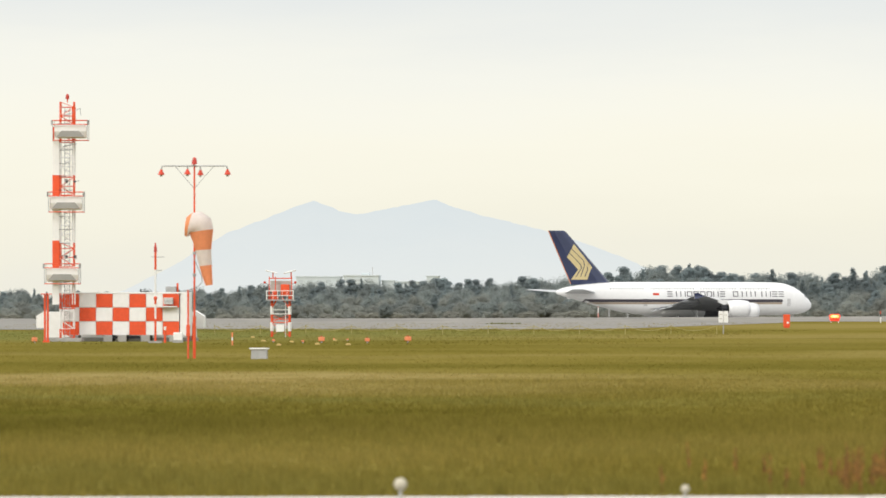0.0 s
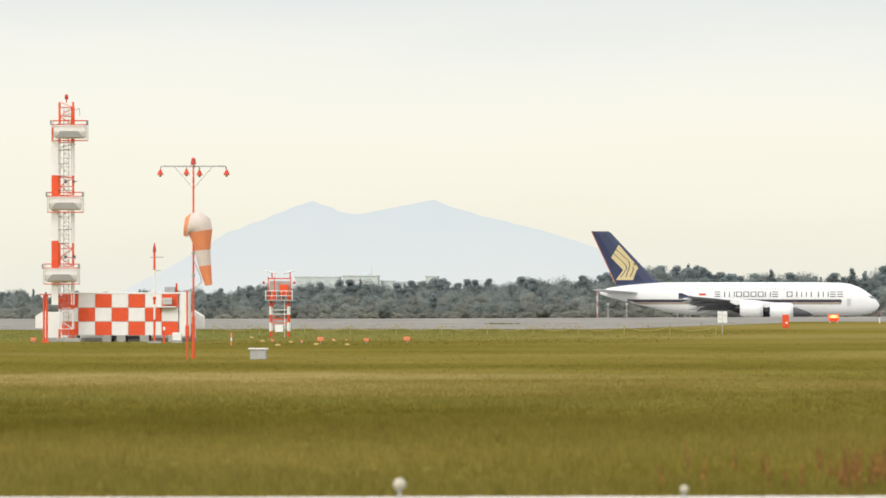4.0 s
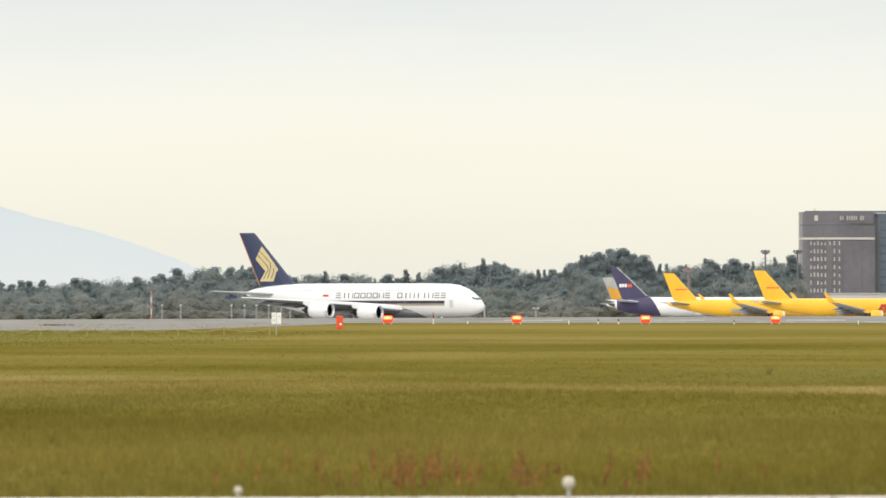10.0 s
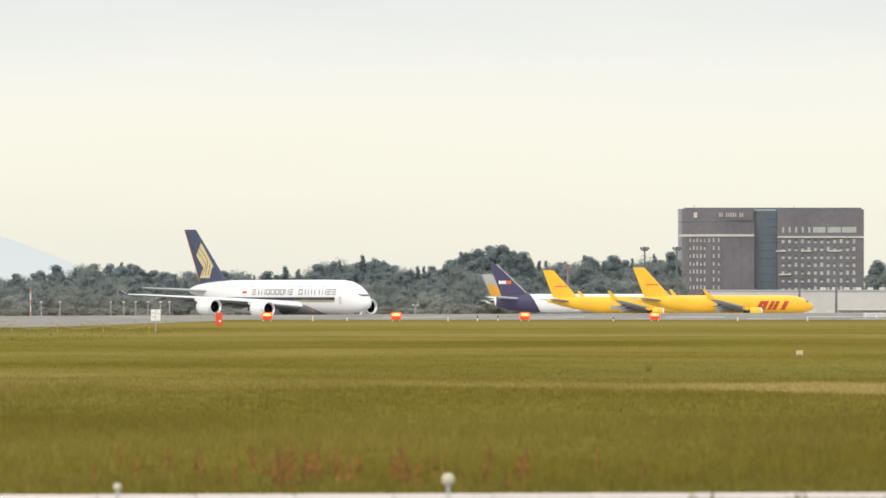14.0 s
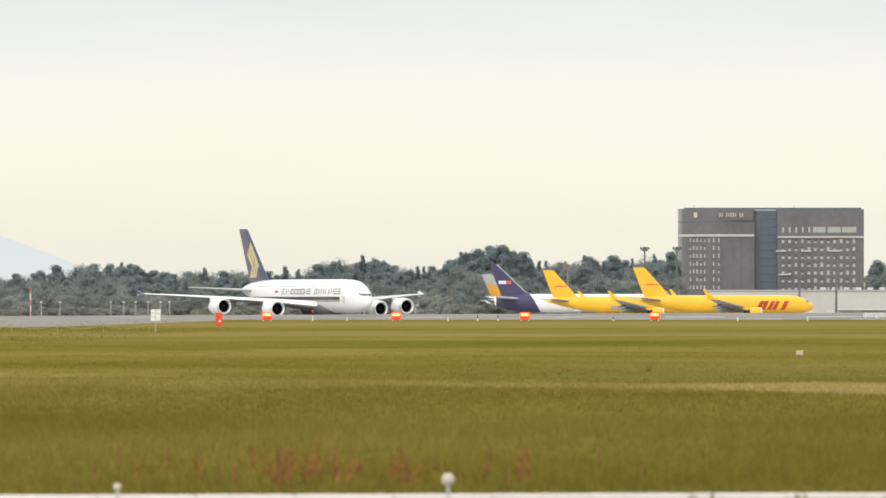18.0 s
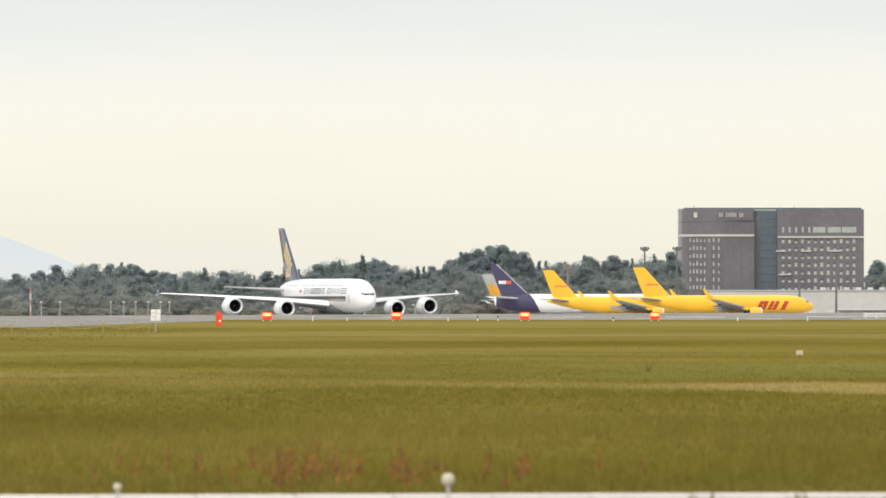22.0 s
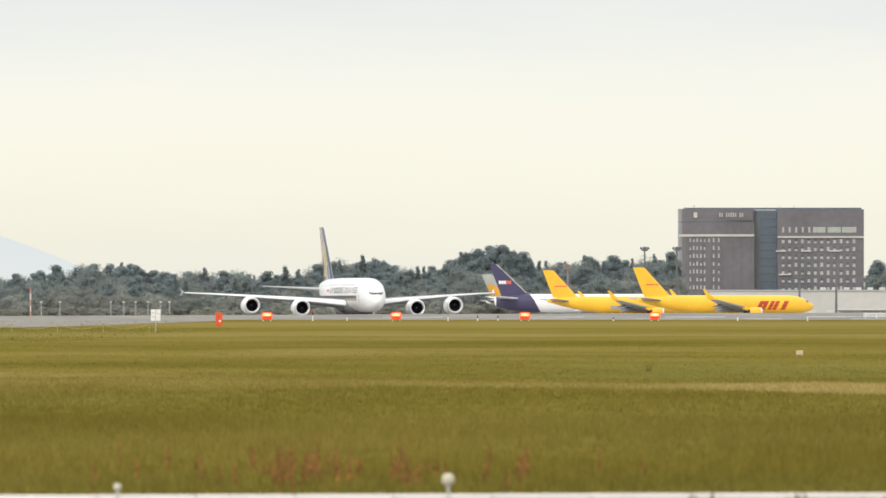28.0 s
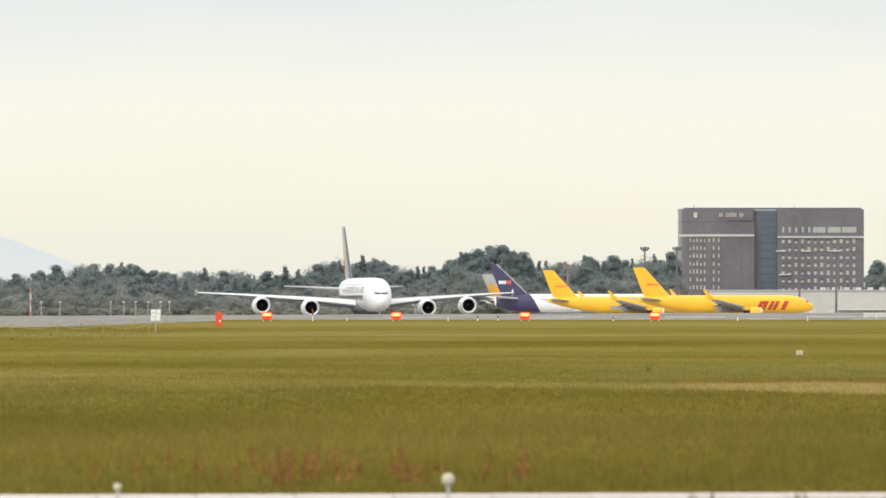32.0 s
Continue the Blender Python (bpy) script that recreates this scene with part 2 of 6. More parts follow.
    for s in FRESH:
        col = mix(strip(*s), col, fresh.outputs[0])
    for s in LUSH:
        col = mix(strip(*s), col, lush.outputs[0])
    if island:
        r3, sc = n.new("ShaderNodeMapRange"), n.new("ShaderNodeVectorMath")
        r3.inputs["To Min"].default_value, r3.inputs["To Max"].default_value = 1.0, 1.62
        sc.operation = "SCALE"
        l.new(geo.outputs["Random Per Island"], r3.inputs["Value"])
        l.new(col, sc.inputs[0])
        l.new(r3.outputs[0], sc.inputs["Scale"])
        col = sc.outputs[0]
    else:
        bp = n.new("ShaderNodeBump")
        bp.inputs["Strength"].default_value, bp.inputs["Distance"].default_value = 0.6, 0.25
        l.new(noise_at(2.2, 0.9, 5, 1.3), bp.inputs["Height"])
        l.new(bp.outputs[0], b.inputs["Normal"])
    l.new(col, b.inputs["Base Color"])
    b.inputs["Roughness"].default_value = 0.9
    b.inputs["Specular IOR Level"].default_value = 0.0
    if island:
        # blades let light through
        tr, mx = n.new("ShaderNodeBsdfTranslucent"), n.new("ShaderNodeMixShader")
        mx.inputs[0].default_value = 0.45
        l.new(col, tr.inputs["Color"])
        l.new(b.outputs[0], mx.inputs[1])
        l.new(tr.outputs[0], mx.inputs[2])
        l.new(mx.outputs[0], n["Material Output"].inputs["Surface"])
    return m


# near edge, far edge, left and right end of each dry strip
STRIPS = [(255, 345, -60, -4, 1.7), (255, 290, -9, 20, 0.8), (252, 284, 3.274, 3.274 + 24, 3.2), (450, 520, -80, 30, 0.5), (760, 1000, -90, 60, 0.6), (1200, 2400, -160, 160, 0.8), (760, 1100, -90, 90, 0.4)]
# strips that the mower has not reached, darker and greener
FRESH = [(640, 1340, -170, -22, 1.6), (225, 262, -60, 2, 0.7), (284, 385, -6, 40, 0.7), (108, 122, -40, 40, 0.3)]
LUSH = [(126, 246, -60, 1, 1.05), (108, 236, -1, 60, 1.15), (355, 440, -60, 20, 0.6), (560, 720, -70, 70, 0.5), (106, 128, -40, 40, 0.4)]
M_GRASS = grass_material("field_grass", False)
M_BLADES = grass_material("grass_blades", True)
M_ASPHALT = mat("weathered_runway_asphalt", (0.20, 0.19, 0.172), 0.85, vary=0.15, grain=0.5, stain=0.25, tint=(0.25, 0.23, 0.19))
M_ROAD = mat("service_road_gravel", (0.25, 0.24, 0.22), 0.95, vary=0.2, grain=5, stain=0.2, bump=0.3)

XS = [-5200, -2500, -1200, -700, -450, -330, -260, -200, -150, -110, -80, -60, -52, -44, -36, -24, -12, 0, 12, 24, 40, 60, 90, 130, 180, 240, 320, 450, 700, 1200, 2500, 5200]
YS = [-3000, -600, -120, -20, 20, 60, 90, 101, 102.5, 104, 105.3, 107, 115, 130, 160, 200, 260, 340, 450, 600, 800, 1000, 1250, 1300, 1530, 1800, 2100, 2300, 2400] + [2412 + 6 * i for i in range(21)] + [2600, 2750, 2950, 3010, 3080, 3200, 3400, 3560, 3640, 3700, 3750, 3800, 4000, 4300, 4600, 4990]
ground = tagged(grid_sheet("ground", XS, YS, M_GRASS), "wide mown airfield grass with straw-dry strips", "grass field", kind="structure")
road = tagged(grid_sheet("road", XS, [-20, 20, 60, 90, 101, 102.5, 104], M_ROAD, 0.012), "grey gravel service road along the field edge", "road", kind="structure")
runway = tagged(grid_sheet("runway", XS, [1300, 1530, 1800, 2100, 2300, 2400] + [2412 + 6 * i for i in range(21)],
                           M_ASPHALT, 0.03, lambda x, y: 2430 < y < 2478 or (x < -48 and y < 2478)), "weathered grey asphalt runway", "runway", kind="structure")
# unseen behind the crest; pale so its bounced light brightens the airliner's belly
M_TAXI = mat("pale_taxiway_concrete", (0.34, 0.33, 0.31), 0.85, vary=0.15, grain=0.5, stain=0.25)
taxiway = tagged(grid_sheet("taxiway", XS, [2478 + 6 * i for i in range(10)] + [2600, 2750, 2950], M_TAXI, 0.03), "pale concrete taxiway hidden behind the runway's crest", "taxiway", kind="structure")
# apron is out of sight too, kept pale to throw light under the freighters
M_APRON = mat("pale_apron_concrete", (0.46, 0.45, 0.43), 0.85, vary=0.12, grain=0.3, stain=0.2)
apron = tagged(grid_sheet("apron", XS, [2950, 3010, 3080, 3200, 3400, 3560], M_APRON, 0.03), "pale concrete apron under the parked freighters", "apron", kind="structure")

# painted runway lines, worn and broken
M_LINE = mat("worn_white_runway_paint", (0.50, 0.49, 0.47), 0.8, vary=0.2, grain=0.4, stain=0.25)
for y0, y1, x0, x1, dash, gap in ((2444, 2446.5, -14, 110, 14.0, 19.0), (2435, 2437, 20, 110, 9.0, 16.0)):
    line = thing("runway_marking", "worn white painted line along the runway", "road marking", kind="structure")
    x = x0
    while x < x1:
        strip_v = [(px, py, land(px, py) + 0.05) for py in (y0, (y0 + y1) / 2, y1) for px in (x, x + dash / 2, x + dash)]
        mesh_part("painted_dash", strip_v, [(0, 1, 4, 3), (1, 2, 5, 4), (3, 4, 7, 6), (4, 5, 8, 7)], M_LINE, line)
        x += dash + gap

# far mountain with two summits; its haze is an emissive colour, paler low down
M_MOUNT = mat("painted_blue_haze", (0.02, 0.02, 0.02), 1.0)
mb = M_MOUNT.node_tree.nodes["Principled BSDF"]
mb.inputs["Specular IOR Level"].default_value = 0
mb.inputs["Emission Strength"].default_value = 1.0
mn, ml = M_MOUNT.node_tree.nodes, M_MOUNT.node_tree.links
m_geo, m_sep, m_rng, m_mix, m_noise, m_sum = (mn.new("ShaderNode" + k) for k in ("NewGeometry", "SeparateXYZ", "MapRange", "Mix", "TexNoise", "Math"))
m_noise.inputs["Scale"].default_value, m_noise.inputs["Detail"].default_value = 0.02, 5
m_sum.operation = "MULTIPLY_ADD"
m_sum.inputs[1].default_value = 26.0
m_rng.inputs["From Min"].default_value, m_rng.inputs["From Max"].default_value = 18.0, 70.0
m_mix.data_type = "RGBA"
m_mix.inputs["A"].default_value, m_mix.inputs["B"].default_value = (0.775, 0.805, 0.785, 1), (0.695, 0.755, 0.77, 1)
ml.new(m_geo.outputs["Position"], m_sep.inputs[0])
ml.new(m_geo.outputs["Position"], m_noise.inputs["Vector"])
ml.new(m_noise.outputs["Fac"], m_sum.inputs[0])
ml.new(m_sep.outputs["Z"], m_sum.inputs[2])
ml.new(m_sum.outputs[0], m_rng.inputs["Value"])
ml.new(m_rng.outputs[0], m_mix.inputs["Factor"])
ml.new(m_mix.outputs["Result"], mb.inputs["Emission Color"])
RIDGE = [(-96.432, 6.881), (-89.946, 8.716), (-85.081, 12.386), (-80.216, 24.446), (-75.081, 39.651), (-70.757, 47.516), (-68.595, 51.973), (-66.649, 54.857), (-64.27, 49.876),
         (-62.649, 48.303), (-58.865, 51.711), (-55.081, 55.381), (-53.459, 51.973), (-50.757, 48.041), (-48.054, 44.895), (-44.811, 40.962), (-40.486, 34.408), (-37.243, 28.378), (-34.811, 23.135), (-28.324, 14.484), (-19.676, 8.192)]
bm = bmesh.new()
cols = []
for i in range(221):
    a = RIDGE[0][0] + (RIDGE[-1][0] - RIDGE[0][0]) * i / 220
    k = max(j for j in range(len(RIDGE) - 1) if RIDGE[j][0] <= a + 1e-6)
    (a0, z0), (a1, z1) = RIDGE[k], RIDGE[k + 1]
    top = z0 + (z1 - z0) * (a - a0) / (a1 - a0) + 0.6 + 0.5 * noise.noise(Vector((a * 0.9, 3, 0))) + 0.35 * noise.noise(Vector((a * 2.7, 9, 0)))
    cols.append([bm.verts.new(polar(a, 4700 + 200 * s, -4 + (top + 4) * s ** 0.8)) for s in (0, 0.25, 0.5, 0.75, 1.0)])
for p, q in zip(cols, cols[1:]):
    for j in range(4):
        bm.faces.new((p[j], q[j], q[j + 1], p[j + 1]))
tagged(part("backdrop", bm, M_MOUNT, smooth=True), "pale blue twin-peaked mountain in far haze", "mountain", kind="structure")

# ---- the hotel ----
M_BRICK = mat("brown_facade_tile", (0.148, 0.140, 0.168), 0.32, vary=0.12, grain=0.4, stain=0.18, bump=0.04, coat=0.5)
M_RECESS = mat("blue_grey_curtain_wall", (0.12, 0.145, 0.175), 0.25, vary=0.12, grain=0.3, stain=0.15)
M_LINK = mat("blue_glazed_link", (0.14, 0.178, 0.232), 0.3, vary=0.15, grain=0.25, stain=0.2)
M_GREYBLUE = mat("grey_blue_cladding", (0.19, 0.205, 0.235), 0.4, vary=0.12, grain=0.3, stain=0.15)
M_PANE = mat("green_grey_glazing", (0.42, 0.45, 0.44), 0.2, vary=0.15, grain=0.5)
M_GREYSIGN = mat("weathered_roof_sign", (0.44, 0.42, 0.43), 0.6, vary=0.1)
M_PALE = mat("pale_stone_band", (0.57, 0.55, 0.54), 0.8, vary=0.08)
M_CURTAIN = mat("curtained_pane", (0.44, 0.44, 0.44), 0.3, vary=0.2, grain=0.6)
M_SIGN = mat("faded_sign_white", (0.55, 0.53, 0.50), 0.6, vary=0.1)
HD = 4350.0


def hx(u):
    return u * HD / 1000


def hotel():
    top = 45.75
    h = thing("hotel", "tall brown-tiled hotel block with rows of small pale windows", "hotel", (0, HD, -0.45))
    rng = random.Random(5)
    # convex western wing
    x0, x1 = 98.286, 129.559

    def face(x):
        """Depth of the rounded front: a quarter round at its free end, then nearly flat."""
        f = (x - x0) / (x1 - x0)
        g = max(0.0, (0.5 - f) / 0.5)
        return 12.0 * (1 - math.sqrt(max(0.0, 1 - g * g))) + 3.0 * max(0.0, f - 0.5)
    pts = []
    for i in range(25):
        f = i / 24
        x = x0 + (x1 - x0) * f
        pts.append((x, face(x)))
    ring = pts + [(x1, 28), (x0, 28)]
    part("wall", loft([[(x, y, z) for x, y in ring] for z in (0, top)]), M_BRICK, h)

    zb = 34.584
    seg = [(x, y - 1.35) for x, y in pts] + [(x, y + 0.3) for x, y in reversed(pts)]
    part("stone_band", loft([[(x, y, z) for x, y in seg] for z in (zb - 0.45, zb + 0.45)]), M_PALE, h, "pale band round the upper floors")
    zs = 40.227
    seg2 = [(x, y - 1.0) for x, y in pts] + [(x, y + 0.3) for x, y in reversed(pts)]
    # the drum stands proud of the fascia above it; flat piers break its eastern half
    drum = [(x, y - 0.9) for x, y in pts] + [(x, y + 0.3) for x, y in reversed(pts)]
    part("drum_wall", loft([[(x, y, z) for x, y in drum] for z in (0, zs - 0.1)]), M_BRICK, h)
    for u, w in ((116.1, 0.5), (120.8, 0.7), (124.2, 0.4), (127.9, 0.9), (112.0, 0.35), (108.1, 0.35)):
        part("pier", boxed((u, face(u) - 0.95, zs / 2 - 0.4), (w, 0.35, zs - 0.8)), M_BRICK, h)
    part("fascia_panel", boxed((121.6, face(121.6) - 0.2, 42.9), (14.6, 0.7, 4.2)), M_BRICK, h, "raised panel behind the roof sign")
    part("roof_band", loft([[(x, y, z) for x, y in seg2] for z in (zs - 0.2, zs + 0.15)]), M_RECESS, h)
    # recessed link and eastern slab
    xa, xb = 129.559, 139.2
    part("link", boxed(((xa + xb) / 2, 16, top / 2 - 0.3), (xb - xa, 20, top - 0.6)), M_LINK, h, "dark blue-grey glazed link between the wings")
    for i in range(14):
        part("mullion", boxed((xa + (xb - xa) * (i + 0.5) / 14, 5.9, top / 2), (0.18, 0.25, top - 2)), M_LINK, h)
    for r in range(13):
        part("spandrel", boxed(((xa + xb) / 2, 5.93, 2.2 + 3.27 * r), (xb - xa - 0.1, 0.2, 0.55)), M_RECESS, h)
    part("stair_panel", boxed((xa + 1.3, 5.85, top / 2 - 1.0), (2.2, 0.3, top - 3.0)), M_GREYBLUE, h, "lighter grey panel of the stair shaft")
    xc = 175.176
    part("wall", boxed(((xb + xc) / 2, 14, top / 2 - 0.15), (xc - xb, 28, top - 0.3)), M_BRICK, h)
    zr = 33.878
    part("stone_band", boxed(((xb + xc) / 2, -0.25, zr), (xc - xb, 0.8, 0.7)), M_PALE, h)
    part("parapet", boxed(((x0 + xc) / 2 + 1, 20, top + 0.15), (xc - x0 - 3, 14, 0.7)), M_RECESS, h)
    # windows: recessed frame with a curtained pane
    def window(x, y, z, w, hh, blind, glass=M_CURTAIN):
        f = part("window", boxed((x, y - 0.06, z), (w + 0.2, 0.16, hh + 0.2)), M_RECESS, h)
        part("pane", boxed((x, y - 0.16, z - hh * (1 - blind) / 2), (w, 0.06, hh * blind)), glass, f)
        if blind < 0.97:
            part("pane", boxed((x, y - 0.16, z + hh * blind / 2), (w, 0.05, hh * (1 - blind))), M_RECESS, f)
            part("sill", boxed((x, y - 0.22, z - hh / 2 - 0.06), (w + 0.25, 0.3, 0.14)), M_PALE, f)
    for r in range(7):
        z = 32.35 - r * 3.27
        for c in range(12):
            window(141.551 + c * 2.681, 0, z, 1.15, 1.75, rng.choice((0.35, 0.5, 0.7, 0.9)))
    for r, u, w in ((1, 140.611, 4.2), (1, 151.192, 4.2), (1, 162.949, 4.8), (4, 142.257, 5.0), (6, 141.316, 4.0)):
        part("balcony_sill", boxed((u, -0.5, 32.35 - r * 3.27 - 1.0), (w, 1.0, 0.55)), M_PALE, h)
    for c in range(5):
        window(141.551 + c * 2.728, 0, 36.935, 0.9, 2.4, 0.98, M_PANE)
    for c, w in ((0, 5.2), (1, 5.6), (2, 6.0)):
        window(156.6 + c * 6.231, 0, 36.935, w, 2.4, 0.98, M_PANE)
    for r in range(7):
        z = 32.82 - r * 3.28
        for u in (102.989, 104.4, 105.811, 107.339, 108.868, 110.749, 112.63, 114.746):
            if r == 0 or (u != 110.749 and rng.random() < 0.95):
                window(u, face(u) - 0.9, z, 0.62, 1.6, rng.choice((0.6, 0.85, 0.95)))
    for u, hh in ((104.8, 1.6), (140.6, 1.0), (146.5, 1.3), (108.2, 0.6)):
        part("roof_aerial", rodded((u, 12, top), (u, 12, top + hh), 0.09, seg=5), M_RECESS, h)
    # roof lettering, unreadable at this distance
    for i in range(14):
        if i not in (2, 8):
            u = 115.216 + i * 0.941
            part("sign_bar", boxed((u, face(u) - 0.75, 43.1), (0.6, 0.2, (1.9, 1.6, 2.0)[i % 3])), M_GREYSIGN, h)
    u = 105.105
    part("sign_emblem", boxed((u, face(u) - 0.3, 43.1), (1.5, 0.2, 2.2)), M_SIGN, h)
    return h


hotel()


# ---- woods ----
def leaf_mat(name, color, tint):
    """Leaves reflect and let light through; each tree differs a little."""
    m = mat(name, color, 0.8, vary=0.15, grain=0.8, stain=0.15, tint=tint)
    n, l = m.node_tree.nodes, m.node_tree.links
    b = n["Principled BSDF"]
    b.inputs["Specular IOR Level"].default_value = 0.1
    info, rg, sc = n.new("ShaderNodeObjectInfo"), n.new("ShaderNodeMapRange"), n.new("ShaderNodeVectorMath")
    rg.inputs["To Min"].default_value, rg.inputs["To Max"].default_value = 0.84, 1.18
    sc.operation = "SCALE"
    old = b.inputs["Base Color"].links[0].from_socket
    l.new(info.outputs["Random"], rg.inputs["Value"])
    l.new(old, sc.inputs[0])
    l.new(rg.outputs[0], sc.inputs["Scale"])
    l.new(sc.outputs[0], b.inputs["Base Color"])
    tr, mx = n.new("ShaderNodeBsdfTranslucent"), n.new("ShaderNodeMixShader")
    mx.inputs[0].default_value = 0.58
    l.new(sc.outputs[0], tr.inputs["Color"])
    l.new(b.outputs[0], mx.inputs[1])
    l.new(tr.outputs[0], mx.inputs[2])
    l.new(mx.outputs[0], n["Material Output"].inputs["Surface"])
    return m


# distance haze is mixed into the leaf colours: paler and bluer than real foliage
M_LEAF = [leaf_mat("hazy_pine_foliage", (0.285, 0.34, 0.355), (0.32, 0.37, 0.365)), leaf_mat("hazy_oak_foliage", (0.325, 0.37, 0.365), (0.36, 0.39, 0.365)), leaf_mat("hazy_scrub_foliage", (0.355, 0.38, 0.355), (0.385, 0.395, 0.355)), leaf_mat("hazy_reed_foliage", (0.385, 0.39, 0.345), (0.41, 0.405, 0.35))]
M_BARK = mat("tree_bark", (0.09, 0.075, 0.06), 0.9, vary=0.25, grain=4, bump=0.4)


def crown_lumps(form, rng):
    """The leaf masses that make up a crown of height 1: centre, radius across, radius upright."""
    out = []
    if form == "oak":
        out.append((Vector((0, 0, 0.53)), 0.28, 0.41))
        for k in range(11):
            f, th = (k + 0.5) / 11, 2.4 * k + rng.uniform(0, 0.8)
            r = rng.uniform(0.11, 0.17)
            w = 0.17 * math.sin(math.pi * (0.18 + 0.74 * f)) ** 0.8
            out.append((Vector((w * math.cos(th), w * math.sin(th), 0.24 + 0.58 * f)), r, r * 0.95))
    elif form == "pine":
        for k in range(8):
            f, th = k / 7, 2.4 * k + rng.uniform(0, 1.2)
            r = rng.uniform(0.10, 0.15) * (1.1 - 0.35 * f)
            w = 0.15 * (1 - 0.75 * f) * rng.uniform(0.7, 1.2)
            out.append((Vector((w * math.cos(th), w * math.sin(th), 0.42 + 0.50 * f)), r, r * rng.uniform(0.55, 0.8)))
        out.append((Vector((0, 0, 0.56)), 0.155, 0.34))
    elif form == "cedar":
        out.append((Vector((0, 0, 0.42)), 0.13, 0.38))
        for k in range(14):
            f, th = (k + 0.3) / 14, 2.4 * k
            r = 0.085 * (1 - f) + 0.03
            w = 0.10 * (1 - f) ** 0.8 * rng.uniform(0.8, 1.2)
            out.append((Vector((w * math.cos(th), w * math.sin(th), 0.13 + 0.80 * f)), r, r * 1.3))
    else:
        out.append((Vector((0, 0, 0.42)), 0.34, 0.46))
        for k in range(7):
            f, th = (k + 0.5) / 7, 2.4 * k + rng.uniform(0, 0.8)
            r = rng.uniform(0.15, 0.22)
            w = 0.24 * math.sin(math.pi * (0.25 + 0.65 * f))
            out.append((Vector((w * math.cos(th), w * math.sin(th), 0.2 + 0.55 * f)), r, r * 1.1))
    return out


def crown_mesh(name, form, seed, density, material):
    """A crown of soft leaf masses with gaps between them, each a cloud of small leaf sprays; height 1."""
    rng = np.random.default_rng(seed)
    shift = Vector((seed * 7.3, seed * 3.1, 0))
    verts, faces = [], []
    nt, nf = 9, 5
    for c, rx, rz in crown_lumps(form, rng):
        def shell(d):
            k = 1 + 0.34 * noise.noise(d * 1.6 + c * 9 + shift) + 0.20 * noise.noise(d * 4.1 + c * 9 + shift)
            return Vector((d.x * rx * k, d.y * rx * k, d.z * rz * k))
        base = len(verts)
        for j in range(nf + 1):
            ph = math.pi * (0.02 + 0.96 * j / nf)
            for i in range(nt):
                th = 2 * math.pi * i / nt
                verts.append(tuple(c + shell(Vector((math.sin(ph) * math.cos(th), math.sin(ph) * math.sin(th), -math.cos(ph)))) * 0.66))
        for j in range(nf):
            for i in range(nt):
                faces.append((base + j * nt + i, base + j * nt + (i + 1) % nt, base + (j + 1) * nt + (i + 1) % nt, base + (j + 1) * nt + i))
        for _ in range(int(density * rx * (rx + rz))):
            d = Vector(rng.normal(size=3)).normalized()
            p = c + shell(d) * float(1.04 - abs(rng.normal(0, 0.2)))
            n = (d + Vector((0, 0, 0.1)) + Vector(rng.normal(size=3)) * 0.45).normalized()
            u = n.cross(Vector(rng.normal(size=3))).normalized()
            w = n.cross(u)
            s = float(rng.uniform(0.007, 0.016))
            k = len(verts)
            verts += [tuple(q) for q in (p - u * s, p - w * s * 0.7, p + u * s * 1.1, p + w * s * 0.65)]
            faces.append((k, k + 1, k + 2, k + 3))
    peak = sorted(v[2] for v in verts)[-12]
    me = bpy.data.meshes.new(name)
    me.from_pydata([(x, y, z / peak) for x, y, z in verts], [], faces)
    me.materials.append(material)
    return me


def trunk_mesh(name, form, seed):
    rng = random.Random(seed)
    bm = bmesh.new()
    rod(bm, (0, 0, -0.03), (0.005, 0.0, 0.45), 0.022, 0.015, 7)
    rod(bm, (0.005, 0, 0.45), (-0.004, 0.006, 0.9), 0.015, 0.004, 6)
    for k in range(7):
        a, z = k * 2.4, 0.3 + 0.08 * k
        r = 0.2 * (1 - 0.6 * z)
        rod(bm, (0, 0, z), (math.cos(a) * r, math.sin(a) * r, z + 0.08), 0.007, 0.002, 5)
    me = bpy.data.meshes.new(name)
    bm.to_mesh(me)
    bm.free()
    me.materials.append(M_BARK)
    return me


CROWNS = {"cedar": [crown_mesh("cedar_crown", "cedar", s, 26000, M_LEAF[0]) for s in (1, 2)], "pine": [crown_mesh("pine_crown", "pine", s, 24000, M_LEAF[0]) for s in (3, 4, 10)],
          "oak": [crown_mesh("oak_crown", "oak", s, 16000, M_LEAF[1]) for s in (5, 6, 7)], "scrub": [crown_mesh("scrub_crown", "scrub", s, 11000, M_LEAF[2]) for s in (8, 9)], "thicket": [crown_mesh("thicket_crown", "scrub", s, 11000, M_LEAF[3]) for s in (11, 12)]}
TRUNKS = [trunk_mesh("tree_trunk", "any", s) for s in (1, 2)]
WORDS = {"cedar": "dark green cedar in the airfield's wood", "pine": "dark pine with open layered crown", "oak": "grey-green broadleaf tree in the wood", "scrub": "pale olive bushy tree at the wood's edge", "thicket": "straw-olive thicket bush at the foot of the wood"}


